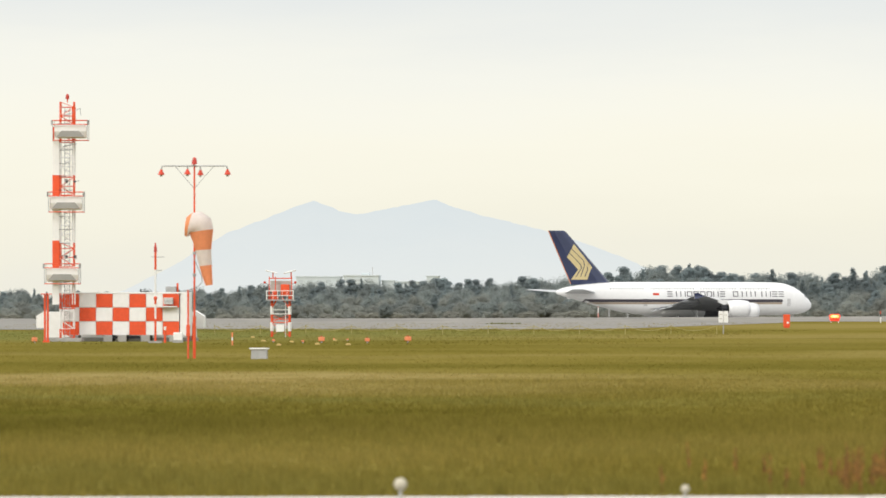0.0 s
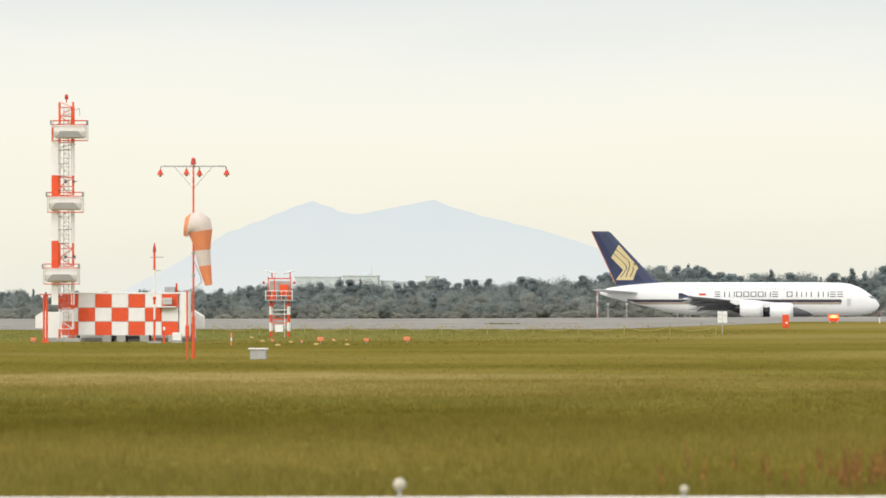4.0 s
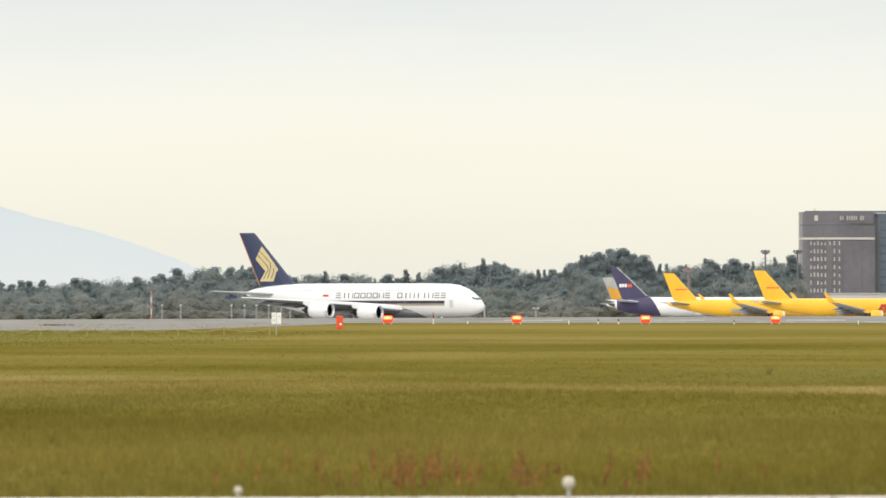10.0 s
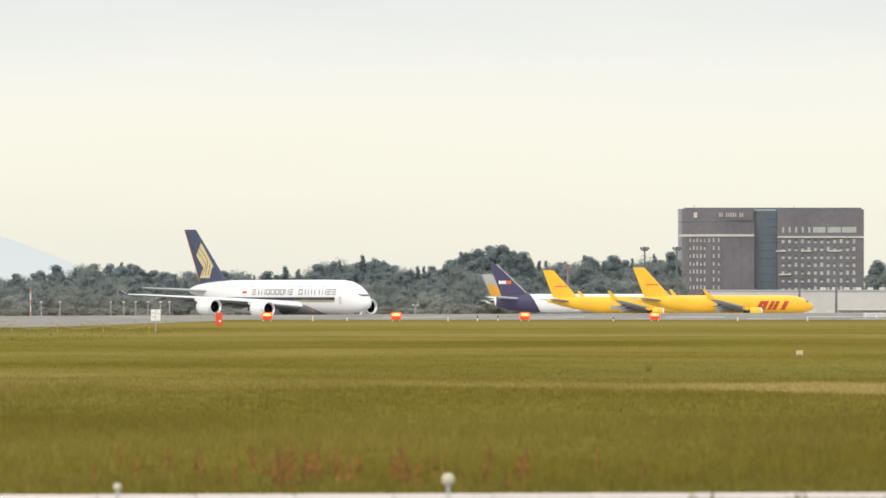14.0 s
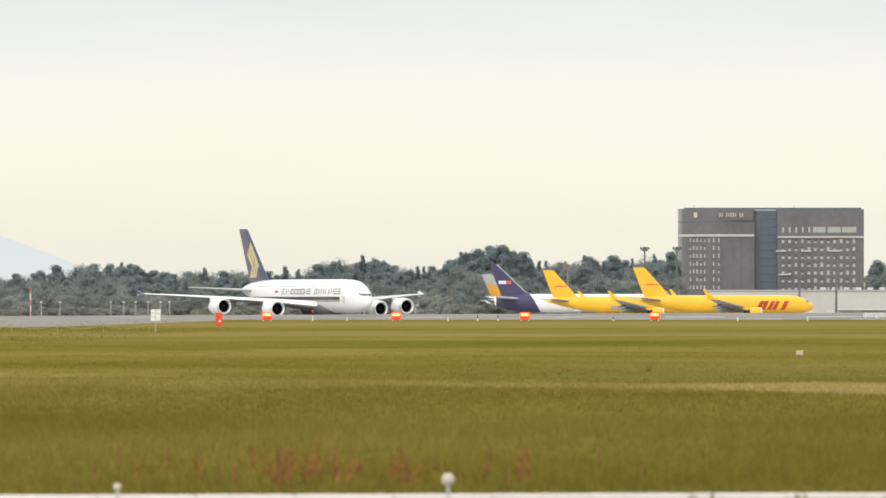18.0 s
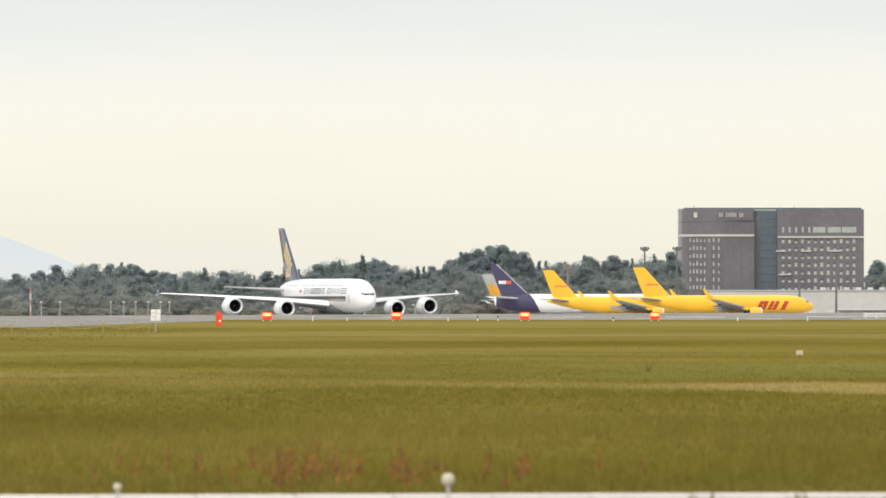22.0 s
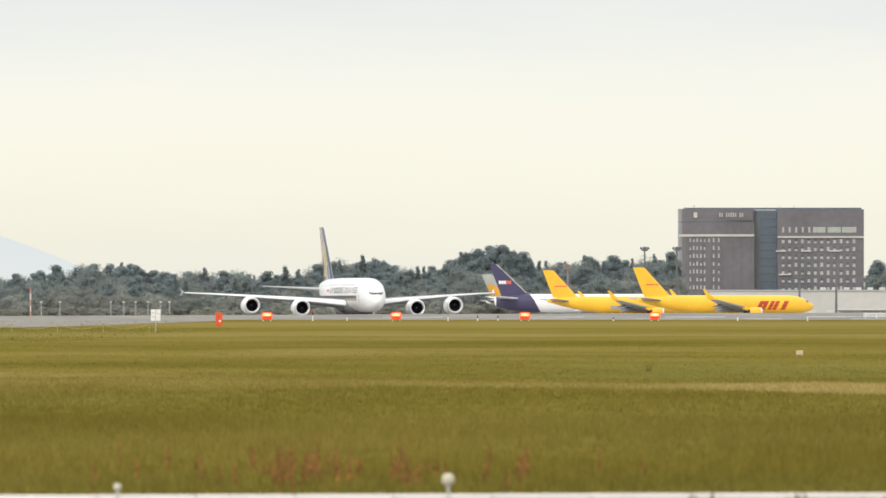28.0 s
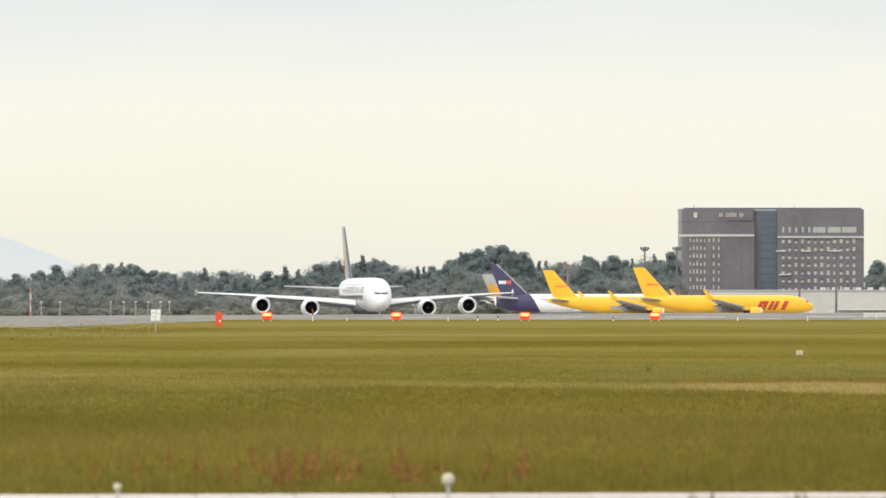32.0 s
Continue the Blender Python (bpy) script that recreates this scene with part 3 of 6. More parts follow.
def tree(form, x, y, height, spread, rng):
    t = new({"cedar": "cedar_tree", "pine": "pine_tree", "oak": "broadleaf_tree", "scrub": "bushy_tree", "thicket": "thicket_bush"}[form])
    t.empty_display_size = 0.2
    t.location = (x, y, land(x, y))
    t.rotation_euler = (0, 0, rng.uniform(0, 6.28))
    t.scale = (height * spread, height * spread, height)
    tagged(t, WORDS[form], "tree", "airfield woods")
    for nm, me in (("trunk", rng.choice(TRUNKS)), ("crown", rng.choice(CROWNS[form]))):
        o = new(nm, me)
        o.parent = t


# skyline: bearing, height of the treetops at 3700 m
SKYLINE = [(-104.541, 10.5), (-93.189, 10.1), (-89.946, 9.7), (-80.216, 10.5), (-74.811, 11.1), (-68.324, 12.7), (-59.676, 13.3), (-51.027, 13.9), (-43.459, 14.3), (-39.676, 15.3),
           (-38.324, 16.7), (-36.432, 17.5), (-33.73, 18.1), (-29.676, 18.5), (-28.595, 15.9), (-26.162, 16.5), (-19.135, 16.3), (-16.432, 15.3), (-12.919, 16.3), (-11.568, 19.1), (-7.784, 20.5), (-5.081, 19.5), (-3.892, 16.9), (-1.568, 17.3),
           (1.135, 20.7), (3.027, 23.9), (5.73, 25.5), (7.081, 23.5), (8.432, 20.3), (11.676, 19.9), (14.919, 20.7), (18.162, 20.1), (21.405, 22.7), (27.892, 20.3), (40.324, 18.9), (42.486, 19.9), (52.216, 19.5)]


def skyline(a):
    for (a0, z0), (a1, z1) in zip(SKYLINE, SKYLINE[1:]):
        if a0 <= a <= a1:
            return z0 + (z1 - z0) * (a - a0) / (a1 - a0)
    return SKYLINE[-1][1]


def woods():
    rng = random.Random(11)
    rows = ((3740, 0.56, 1.09, ("pine", "oak", "pine", "cedar", "pine", "oak")), (3690, 0.85, 0.88, ("oak", "pine", "cedar", "oak")), (3640, 0.95, 0.70, ("oak", "oak", "scrub", "pine")), (3600, 1.1, 0.50, ("scrub", "oak", "scrub")), (3572, 1.3, 0.27, ("thicket", "scrub", "thicket")))
    for dist, step, share, forms in rows:
        a = SKYLINE[0][0]
        while a < SKYLINE[-1][0]:
            d = dist + rng.uniform(-22, 22)
            x = a / 1000 * d
            top = (skyline(a) - 1.9) * d / 3700 + 1.9
            h = max(2.6, (top - land(x, d)) * share * rng.uniform(0.83, 1.02))
            form = rng.choice(forms)
            if -13 < a < 24 and share > 0.8:
                form = rng.choice(("pine", "cedar", "pine", "pine", "cedar", "oak"))
            if 22.27 < a < 40.757:
                a += step
                continue
            if a < -40.216 and form in ("cedar", "pine") and rng.random() < 0.35:
                form = "oak"
            wide = {"cedar": 1.1, "pine": 1.15, "oak": 1.15, "scrub": 1.45, "thicket": 2.2}[form] * 0.88 * rng.uniform(0.85, 1.2)
            tree(form, x, d, h, wide * (1.0 if h > 9 else 1.25), rng)
            a += step * rng.uniform(0.75, 1.25)
    # single trees that stand out of the skyline
    for a, z, f in ((-15.081, 18.433, "cedar"), (-13.946, 16.618, "cedar"), (-33.73, 18.433, "oak"), (-30.865, 18.635, "pine"), (-29.568, 18.836, "pine"), (-32.811, 17.828, "oak"), (-6.595, 21.256, "cedar"), (-10.595, 20.248, "pine"), (3.568, 24.683, "pine"), (4.649, 24.885, "pine"),
                    (5.892, 26.095, "pine"), (6.703, 24.078, "pine"), (8.27, 21.659, "cedar"), (21.946, 23.675, "pine"), (-22.811, 17.828, "cedar"), (2.216, 23.474, "pine"), (41.676, 20.651, "pine"), (13.568, 21.054, "oak")):
        p = polar(a, 3705)
        tree(f, p.x, p.y, z - land(p.x, p.y), 1.35 if f == "cedar" else 1.0, rng)


woods()



# ---- aircraft ----
def interp(st, x):
    """Half width, keel and crown of the fuselage at x (metres behind the nose)."""
    for a, b in zip(st, st[1:]):
        if a[0] <= x <= b[0]:
            f = (x - a[0]) / (b[0] - a[0])
            return [a[i] + (b[i] - a[i]) * f for i in (1, 2, 3)]
    return list(st[-1][1:])


def skin_y(st, x, z):
    w, lo, hi = interp(st, x)
    t = abs((z - (lo + hi) / 2) / ((hi - lo) / 2))
    return w * max(0.0, 1 - t ** 2.25) ** (1 / 2.25)


def fuselage_ring(st, x, n=44):
    w, lo, hi = interp(st, x)
    ring = []
    for i in range(n):
        a = 2 * math.pi * i / n
        c, s = math.cos(a), math.sin(a)
        ring.append((-x, w * math.copysign(abs(c) ** (2 / 2.25), c), (lo + hi) / 2 + (hi - lo) / 2 * math.copysign(abs(s) ** (2 / 2.25), s)))
    return ring


def decal(st, x0, x1, z0, z1, side, lean=0.0, nx=2, nz=3, off=0.03):
    """A painted patch that follows the skin; lean moves its upper edge aft."""
    verts = []
    for j in range(nz + 1):
        z = z0 + (z1 - z0) * j / nz
        for i in range(nx + 1):
            x = x0 + (x1 - x0) * i / nx + lean * j / nz
            verts.append((-x, side * (skin_y(st, x, z) + off), z))
    faces = []
    for j in range(nz):
        for i in range(nx):
            k = j * (nx + 1) + i
            f = (k, k + 1, k + nx + 2, k + nx + 1)
            faces.append(f if side < 0 else f[::-1])
    return verts, faces


FOIL = [(0.0, 0.0), (0.02, 0.32), (0.12, 0.50), (0.35, 0.55), (0.65, 0.36), (1.0, 0.04), (1.0, -0.04), (0.65, -0.22), (0.35, -0.42), (0.12, -0.42), (0.02, -0.26)]


def wing_rings(sections, side):
    """sections: span, leading edge, trailing edge, height, thickness."""
    return [[(-(le + (te - le) * u), side * y, z + v * th) for u, v in FOIL] for y, le, te, z, th in sections]


def fin_rings(sections):
    """sections: height, leading edge, trailing edge, thickness."""
    return [[(-(le + (te - le) * u), v * th, z) for u, v in ((0, 0), (0.06, 0.4), (0.3, 0.55), (0.7, 0.4), (1, 0.05), (1, -0.05), (0.7, -0.4), (0.3, -0.55), (0.06, -0.4))] for z, le, te, th in sections]


def lathe(profile, c, n=24):
    """A round body along -x from its front centre c; profile: distance aft, radius."""
    return [[(c[0] - a, c[1] + r * math.cos(2 * math.pi * i / n), c[2] + r * math.sin(2 * math.pi * i / n)) for i in range(n)] for a, r in profile]


def engine(parent, c, r, cowl, wing_z, cowl_mat):
    """Nacelle with rolled intake, fan, core and pylon; c is the intake's centre."""
    nac = part("engine_nacelle", loft(lathe([(0.12 * r, 0.73 * r), (0, 0.81 * r), (0.05 * r, 0.90 * r), (0.5 * r, 1.01 * r), (1.2 * r, 1.055 * r), (1.9 * r, 1.05 * r), (2.4 * r, 0.97 * r), (cowl, 0.80 * r), (cowl, 0.70 * r), (cowl - 0.5, 0.70 * r)], c), caps=False), cowl_mat, parent, smooth=True)
    part("intake_lip", loft(lathe([(0.30 * r, 0.695 * r), (0.1 * r, 0.72 * r), (0.0, 0.80 * r), (-0.012 * r, 0.85 * r), (0.03 * r, 0.905 * r), (0.16 * r, 0.958 * r), (0.34 * r, 0.992 * r)], (c[0] + 0.02, c[1], c[2])), caps=False), M_LIP, nac, "polished metal intake lip", True)
    part("intake_duct", loft(lathe([(0.25 * r, 0.705 * r), (0.7 * r, 0.71 * r)], c), caps=False), M_FAN, nac, smooth=True)
    bm = bmesh.new()
    # corrugated disc of 22 twisted blades
    rim = []
    for k in range(44):
        a = 2 * math.pi * k / 44
        rim.append([bm.verts.new((c[0] - 0.62 * r - (0.22 if k % 2 else 0.0), c[1] + q * r * math.cos(a), c[2] + q * r * math.sin(a))) for q in (0.25, 0.705)])
    for k in range(44):
        p, q = rim[k], rim[(k + 1) % 44]
        bm.faces.new((p[0], p[1], q[1], q[0]))
    part("fan", bm, M_FAN, nac)
    part("fan_backplate", loft(lathe([(0.75 * r, 0.72 * r), (0.8 * r, 0.70 * r)], c)), M_DARK, nac)
    part("spinner", loft(lathe([(0.3 * r, 0.01), (0.4 * r, 0.13 * r), (0.62 * r, 0.26 * r), (0.7 * r, 0.27 * r)], c, 12)), M_DARK, nac, smooth=True)
    part("exhaust_core", loft(lathe([(cowl - 0.6, 0.60 * r), (cowl + 0.3 * r, 0.5 * r), (cowl + 0.8 * r, 0.36 * r), (cowl + 0.85 * r, 0.24 * r), (cowl + 1.4 * r, 0.02)], c, 16)), M_DARK, nac, smooth=True)
    top = c[2] + r * 0.9
    pyl = [[(c[0] - x, c[1] + s * w, z) for s, z in ((-1, zl), (1, zl), (1, zh), (-1, zh))] for x, w, zl, zh in ((0.9 * r, 0.06, top, top + 0.06 * r), (1.6 * r, 0.22, top - 0.2, wing_z - 0.1 if wing_z > top else top + 0.3), (cowl + 0.5, 0.25, c[2] + 0.4 * r, wing_z + 0.15), (cowl + 2.4, 0.12, wing_z - 0.5, wing_z))]
    part("pylon", loft(pyl), cowl_mat, nac)
    return nac


def bogie(parent, x, y, top, wheels, gap, r):
    """A landing-gear leg with its wheels, standing on z = 0."""
    leg = part("landing_gear", rod(rod(bmesh.new(), (-x, y, r), (-x, y, top), 0.16, 0.24), (-x, y, r + 0.9), (-x - 1.3, y, top), 0.08), M_STEEL, parent)
    part("axle_beam", boxed((-x, y, r), (max(0.3, (wheels - 1) * gap), 0.3, 0.3)), M_STEEL, leg)
    for k in range(wheels):
        wx = -x + (k - (wheels - 1) / 2) * gap
        for s in (-1, 1):
            w = part("wheel", rodded((wx, y + s * 0.38, r), (wx, y + s * 0.82, r), r, seg=20), M_TYRE, leg)
    return leg


def airliner(name, label, S, at, rz, group=""):
    st = S["stations"]
    body = S["paint"]
    a = thing(name, label, "airplane", at, rz, group)
    xs = []
    for p, q in zip(st, st[1:]):
        k = max(1, int((q[0] - p[0]) / 2.5))
        xs += [p[0] + (q[0] - p[0]) * i / k for i in range(k)]
    xs.append(st[-1][0])
    part("fuselage", loft([fuselage_ring(st, x) for x in xs]), body, a, smooth=True)
    for side, word in ((-1, "starboard"), (1, "port")):
        w = part("wing", loft(wing_rings(S["wing"], side)), S.get("wing_paint", M_WING), a, smooth=False)
        if "wing_edge" in S:
            part("slat", loft([[(-(le - 0.03 + (te - le) * 0.055 * u), side * y, z + v * th * 1.02) for u, v in ((0, 0), (0.2, 0.28), (1, 0.43), (1, 0.37), (0.4, 0.1), (0.3, -0.02), (0.28, -0.08), (0.1, -0.10))] for y, le, te, z, th in S["wing"][1:]]), S["wing_edge"], w, "bright leading-edge slats")
        for y0, y1, c0, c1, paint in S.get("flaps", ()):
            rings = []
            for y, ch in ((y0, c0), (y1, c1)):
                k = max(i for i in range(len(S["wing"]) - 1) if S["wing"][i][0] <= y)
                f = (y - S["wing"][k][0]) / (S["wing"][k + 1][0] - S["wing"][k][0])
                te, z = (S["wing"][k][i] + (S["wing"][k + 1][i] - S["wing"][k][i]) * f for i in (2, 3))
                rings.append([(-(te + dx), side * y, z + dz) for dx, dz in ((-0.5, -0.05), (-0.2, 0.12), (ch * 0.45, -ch * 0.12), (ch * 0.93, -ch * 0.32), (ch * 0.92, -ch * 0.35), (ch * 0.40, -ch * 0.22), (-0.3, -0.3))])
            part("flap", loft(rings), paint, w, "lowered trailing-edge flap")
        for y in S["fairings"]:
            s = S["wing"]
            k = max(i for i in range(len(s) - 1) if s[i][0] <= y)
            f = (y - s[k][0]) / (s[k + 1][0] - s[k][0])
            le, te, z = (s[k][i] + (s[k + 1][i] - s[k][i]) * f for i in (1, 2, 3))
            ch = te - le
            part("flap_fairing", loft([[(-(te - ch * 0.45 + ch * 0.75 * u), side * y + math.cos(b) * rr, z - 0.45 + math.sin(b) * rr * 1.5 - 0.3 * u) for b in [math.pi * i / 4 for i in range(8)]] for u, rr in ((0, 0.05), (0.25, 0.26), (0.7, 0.24), (1, 0.03))]), S.get("fairing_paint", body), w, smooth=True)
        for nm, outline, lab in S["tips"]:
            if "tip_inner" in S:
                part("winglet_inner_skin", slab([(-x, side * (y - 0.11), z) for x, y, z in outline], 0.07, (0, 1, 0)), S["tip_inner"], w, "white inner face")
            part(nm, slab([(-x, side * y, z) for x, y, z in outline], 0.14, (0, 1, 0)), S.get("tip_paint", body), w, lab)
        part("tailplane", loft(wing_rings(S["tail"], side)), S.get("tail_paint", M_WING), a)
        for (ex, ey, ez), wz in S["engines"]:
            engine(a, (-ex, side * ey, ez), S["engine_r"], S["engine_cowl"], wz, S.get("cowl_paint", body))
        for gx, gy, n in S["gear"]:
            if gy:
                bogie(a, gx, side * gy, S["keel"] + 1.2, n, 1.55, S["wheel_r"])
    bogie(a, S["nose_gear"], 0, S["keel"] + 0.8, 1, 0, S["wheel_r"] * 0.85)
    fin = part("fin", loft(fin_rings(S["fin"])), S["fin_paint"], a)
    z0, le0, te0, _ = S["fin"][0]
    z1, le1, te1, _ = S["fin"][-1]
    part("rudder_edge", slab([(-(te0 - 0.06), 0, z0 + 0.2), (-(te0 + 0.14), 0, z0 + 0.2), (-(te1 + 0.14), 0, z1 - 0.02), (-(te1 - 0.06), 0, z1 - 0.02)], 0.12, (0, 1, 0)), S.get("rudder_paint", S["fin_paint"]), fin)
    part("belly_fairing", loft([[(-x, w * math.cos(2 * math.pi * i / 16), zc + hh * math.sin(2 * math.pi * i / 16)) for i in range(16)] for x, w, zc, hh in S["belly"]]), S.get("belly_paint", body), a, "dark grey front of the belly fairing" if "belly_paint" in S else "", smooth=True)
    if "belly_rear" in S:
        part("belly_fairing", loft([[(-x, w * math.cos(2 * math.pi * i / 16), zc + hh * math.sin(2 * math.pi * i / 16)) for i in range(16)] for x, w, zc, hh in S["belly_rear"]]), body, a, smooth=True)
    # windscreen panes: span round the nose (degrees up from the side), lower and upper edge behind the nose
    for side in (-1, 1):
        for g0, g1, x_low, x_high in S["cockpit"]:
            v, f = [], []
            for j in range(4):
                x = x_low + (x_high - x_low) * j / 3
                w_, lo_, hi_ = interp(st, x)
                for i in range(4):
                    g = radians(g0 + (g1 - g0) * i / 3)
                    v.append((-x + 0.03, side * (w_ + 0.04) * math.cos(g) ** 0.89, (lo_ + hi_) / 2 + ((hi_ - lo_) / 2 + 0.04) * math.sin(g) ** 0.89))
            for j in range(3):
                for i in range(3):
                    f.append((j * 4 + i, j * 4 + i + 1, j * 4 + i + 5, j * 4 + i + 4))
            mesh_part("cockpit_pane", v, f, M_GLASS, a)
    return a, fin


def side_marks(a, st, name, x0, x1, z0, z1, count, fill, material, label="", gaps=(), sides=(-1, 1)):
    """A row of plain blocks standing for lettering or windows."""
    pitch = (x1 - x0) / count
    for side in sides:
        verts, faces = [], []
        for k in range(count):
            q = count - 1 - k if side < 0 else k
            if q in gaps:
                continue
            v, f = decal(st, x0 + pitch * k, x0 + pitch * (k + fill), z0, z1, side, 0, 1, 2)
            faces += [tuple(i + len(verts) for i in g) for g in f]
            verts += v
        mesh_part(name, verts, faces, material, a, label)


# the double-deck airliner that taxies: 72.7 m long, 79.8 m across
BIG = [(0, 0.05, 5.15, 5.35), (0.35, 0.75, 4.45, 6.0), (1.0, 1.35, 3.95, 6.85), (2.2, 2.0, 3.45, 7.95), (3.6, 2.55, 3.1, 9.0), (5.2, 2.95, 2.9, 9.9), (7.5, 3.28, 2.75, 10.7), (10, 3.47, 2.7, 11.0), (13, 3.55, 2.7, 11.05), (16, 3.57, 2.7, 11.1),
       (44, 3.57, 2.7, 11.1), (49, 3.48, 3.0, 11.1), (54, 3.2, 3.8, 11.05), (59, 2.7, 5.0, 10.85), (64, 2.0, 6.3, 10.4), (68, 1.2, 7.3, 9.7), (70, 0.6, 7.9, 9.1), (70.5, 0.12, 8.3, 8.6)]
BIG_SPEC = dict(
    stations=BIG, paint=M_WHITE, fin_paint=M_NAVY, rudder_paint=M_ORANGE_EDGE, wing_edge=M_WHITE,
    wing=[(1.5, 20.5, 43.5, 4.5, 2.6), (3.5, 21.8, 43.2, 4.6, 2.4), (9, 26.0, 42.6, 5.2, 1.9), (14.3, 29.8, 42.6, 5.75, 1.45), (25.5, 37.6, 46.1, 6.6, 0.9), (33, 42.6, 48.6, 7.1, 0.6), (39.3, 46.8, 50.3, 7.45, 0.35)],
    fairings=(7.5, 11.5, 17.5, 21.5, 29.0), tips=[("winglet", [(47.4, 39.4, 7.5), (49.5, 39.6, 8.3), (50.3, 39.6, 8.25), (50.2, 39.4, 7.5), (50.3, 39.6, 6.85), (49.5, 39.6, 6.8)], "swept wingtip fence")], tip_paint=M_NAVY, tip_inner=M_WHITE, belly_paint=M_BELLY,
    tail=[(1.0, 59.8, 68.6, 8.35, 0.9), (2.0, 60.6, 68.7, 8.4, 0.8), (14.75, 69.4, 72.4, 9.15, 0.25)],
    engines=[((21.8, 14.4, 3.75), 5.55), ((29.3, 25.5, 4.35), 6.45)], engine_r=2.08, engine_cowl=5.8,
    gear=[(34.5, 6.2, 2), (38.2, 2.7, 3)], keel=2.7, wheel_r=0.7, nose_gear=5.2,
    fin=[(10.4, 54.9, 66.4, 1.0), (11.3, 56.2, 66.7, 0.9), (23.5, 67.6, 72.4, 0.4), (23.95, 68.3, 72.55, 0.3)],
    belly=[(15.5, 0.6, 3.3, 0.4), (18, 2.6, 3.5, 1.2), (21, 3.7, 3.8, 1.9), (25, 3.78, 3.9, 2.1), (31, 3.74, 3.9, 2.05)], belly_rear=[(31, 3.74, 3.9, 2.05), (36, 3.72, 3.9, 2.0), (42, 2.6, 3.7, 1.2), (46, 0.4, 3.6, 0.3)],
    cockpit=[(68, 88, 1.15, 1.65), (50, 66, 1.35, 1.95), (40, 49, 1.8, 2.6)], tail_paint=M_TAILPLANE, fairing_paint=M_WING, flaps=[(3.9, 13.4, 3.2, 2.8, M_TAILPLANE), (15.2, 26.5, 2.9, 2.0, M_WING)])
jet, jet_fin = airliner("airliner", "white double-deck four-engined airliner with navy tail, taxiing", BIG_SPEC, (-50.55, 2647.63, -1.0), 26.07)
def skin_stripe(a, st, name, x0, x1, z0, z1, n, material, label="", off=0.03):
    """One continuous painted stripe along each side."""
    for side in (-1, 1):
        v, f = decal(st, x0, x1, z0, z1, side, 0, n, 2, off)
        mesh_part(name, v, f, material, a, label)


def cabin_windows(a, st, x0, x1, z0, z1, count, fill, gaps):
    """A row of cabin windows on each side, every one a pane of its own."""
    pitch = (x1 - x0) / count
    for side in (-1, 1):
        for k in range(count):
            if (count - 1 - k if side < 0 else k) not in gaps:
                v, f = decal(st, x0 + pitch * k, x0 + pitch * (k + fill), z0, z1, side, 0, 1, 1, 0.05)
                mesh_part("cabin_window", v, f, M_GLASS, a)


cabin_windows(jet, BIG, 13, 58, 9.3, 9.5, 62, 0.30, (0, 14, 15, 33, 34, 49))
cabin_windows(jet, BIG, 9.5, 60, 6.15, 6.5, 72, 0.42, (0, 1, 16, 17, 36, 37, 54, 55))
skin_stripe(jet, BIG, "cheatline", 9.6, 63.5, 6.0, 6.75, 54, M_INK, "dark navy band along the cabin")
skin_stripe(jet, BIG, "gold_line", 9.6, 62.0, 5.50, 5.95, 54, M_TAN, "dull gold line under the band")


def block_letters(a, st, x0, x1, z0, z1, pattern, stroke, material, label, lean=0.0):
    """Plain blocks in place of a name: o is a hollow block, i a bar, u two bars, e three flat bars; built from aft to fore on the starboard side."""
    pitch = (x1 - x0) / len(pattern)
    for side in (-1, 1):
        for k, ch in enumerate(pattern if side > 0 else pattern[::-1]):
            if ch == " ":
                continue
            a0, a1 = x0 + pitch * (k + 0.1), x0 + pitch * (k + 0.9)
            mid = (a0 + a1) / 2
            bars = [(mid - stroke * 0.6, mid + stroke * 0.6, z0, z1)]
            if ch != "i":
                bars = [(a0, a0 + stroke, z0, z1), (a1 - stroke, a1, z0, z1)]
                if ch == "o":
                    bars += [(a0 + stroke, a1 - stroke, z1 - stroke * 0.8, z1), (a0 + stroke, a1 - stroke, z0, z0 + stroke * 0.8)]
                if ch == "e":
                    bars = [(a0, a1, z - stroke * 0.45, z + stroke * 0.45) for z in (z0 + stroke * 0.45, (z0 + z1) / 2, z1 - stroke * 0.45)]
            for p, q, r, t in bars:
                v, f = decal(st, p - lean * (r - z0) / (z1 - z0), q - lean * (r - z0) / (z1 - z0), r, t, side, -lean * (t - r) / (z1 - z0), 1, 2, 0.08)
                mesh_part("name_block", v, f, material, a, label)


block_letters(jet, BIG, 9.0, 41.7, 7.4, 8.75, "eiuooooue oiuiiuee", 0.22, M_NAME, "dark block of the painted name")
side_marks(jet, BIG, "flag", 43.7, 45.4, 7.75, 8.3, 1, 1.0, M_RED, "small red flag mark")
side_marks(jet, BIG, "cabin_door", 7.2, 8.2, 5.0, 6.9, 1, 1.0, M_DOOR)
side_marks(jet, BIG, "cabin_door", 46.9, 47.9, 5.0, 6.9, 1, 1.0, M_DOOR)


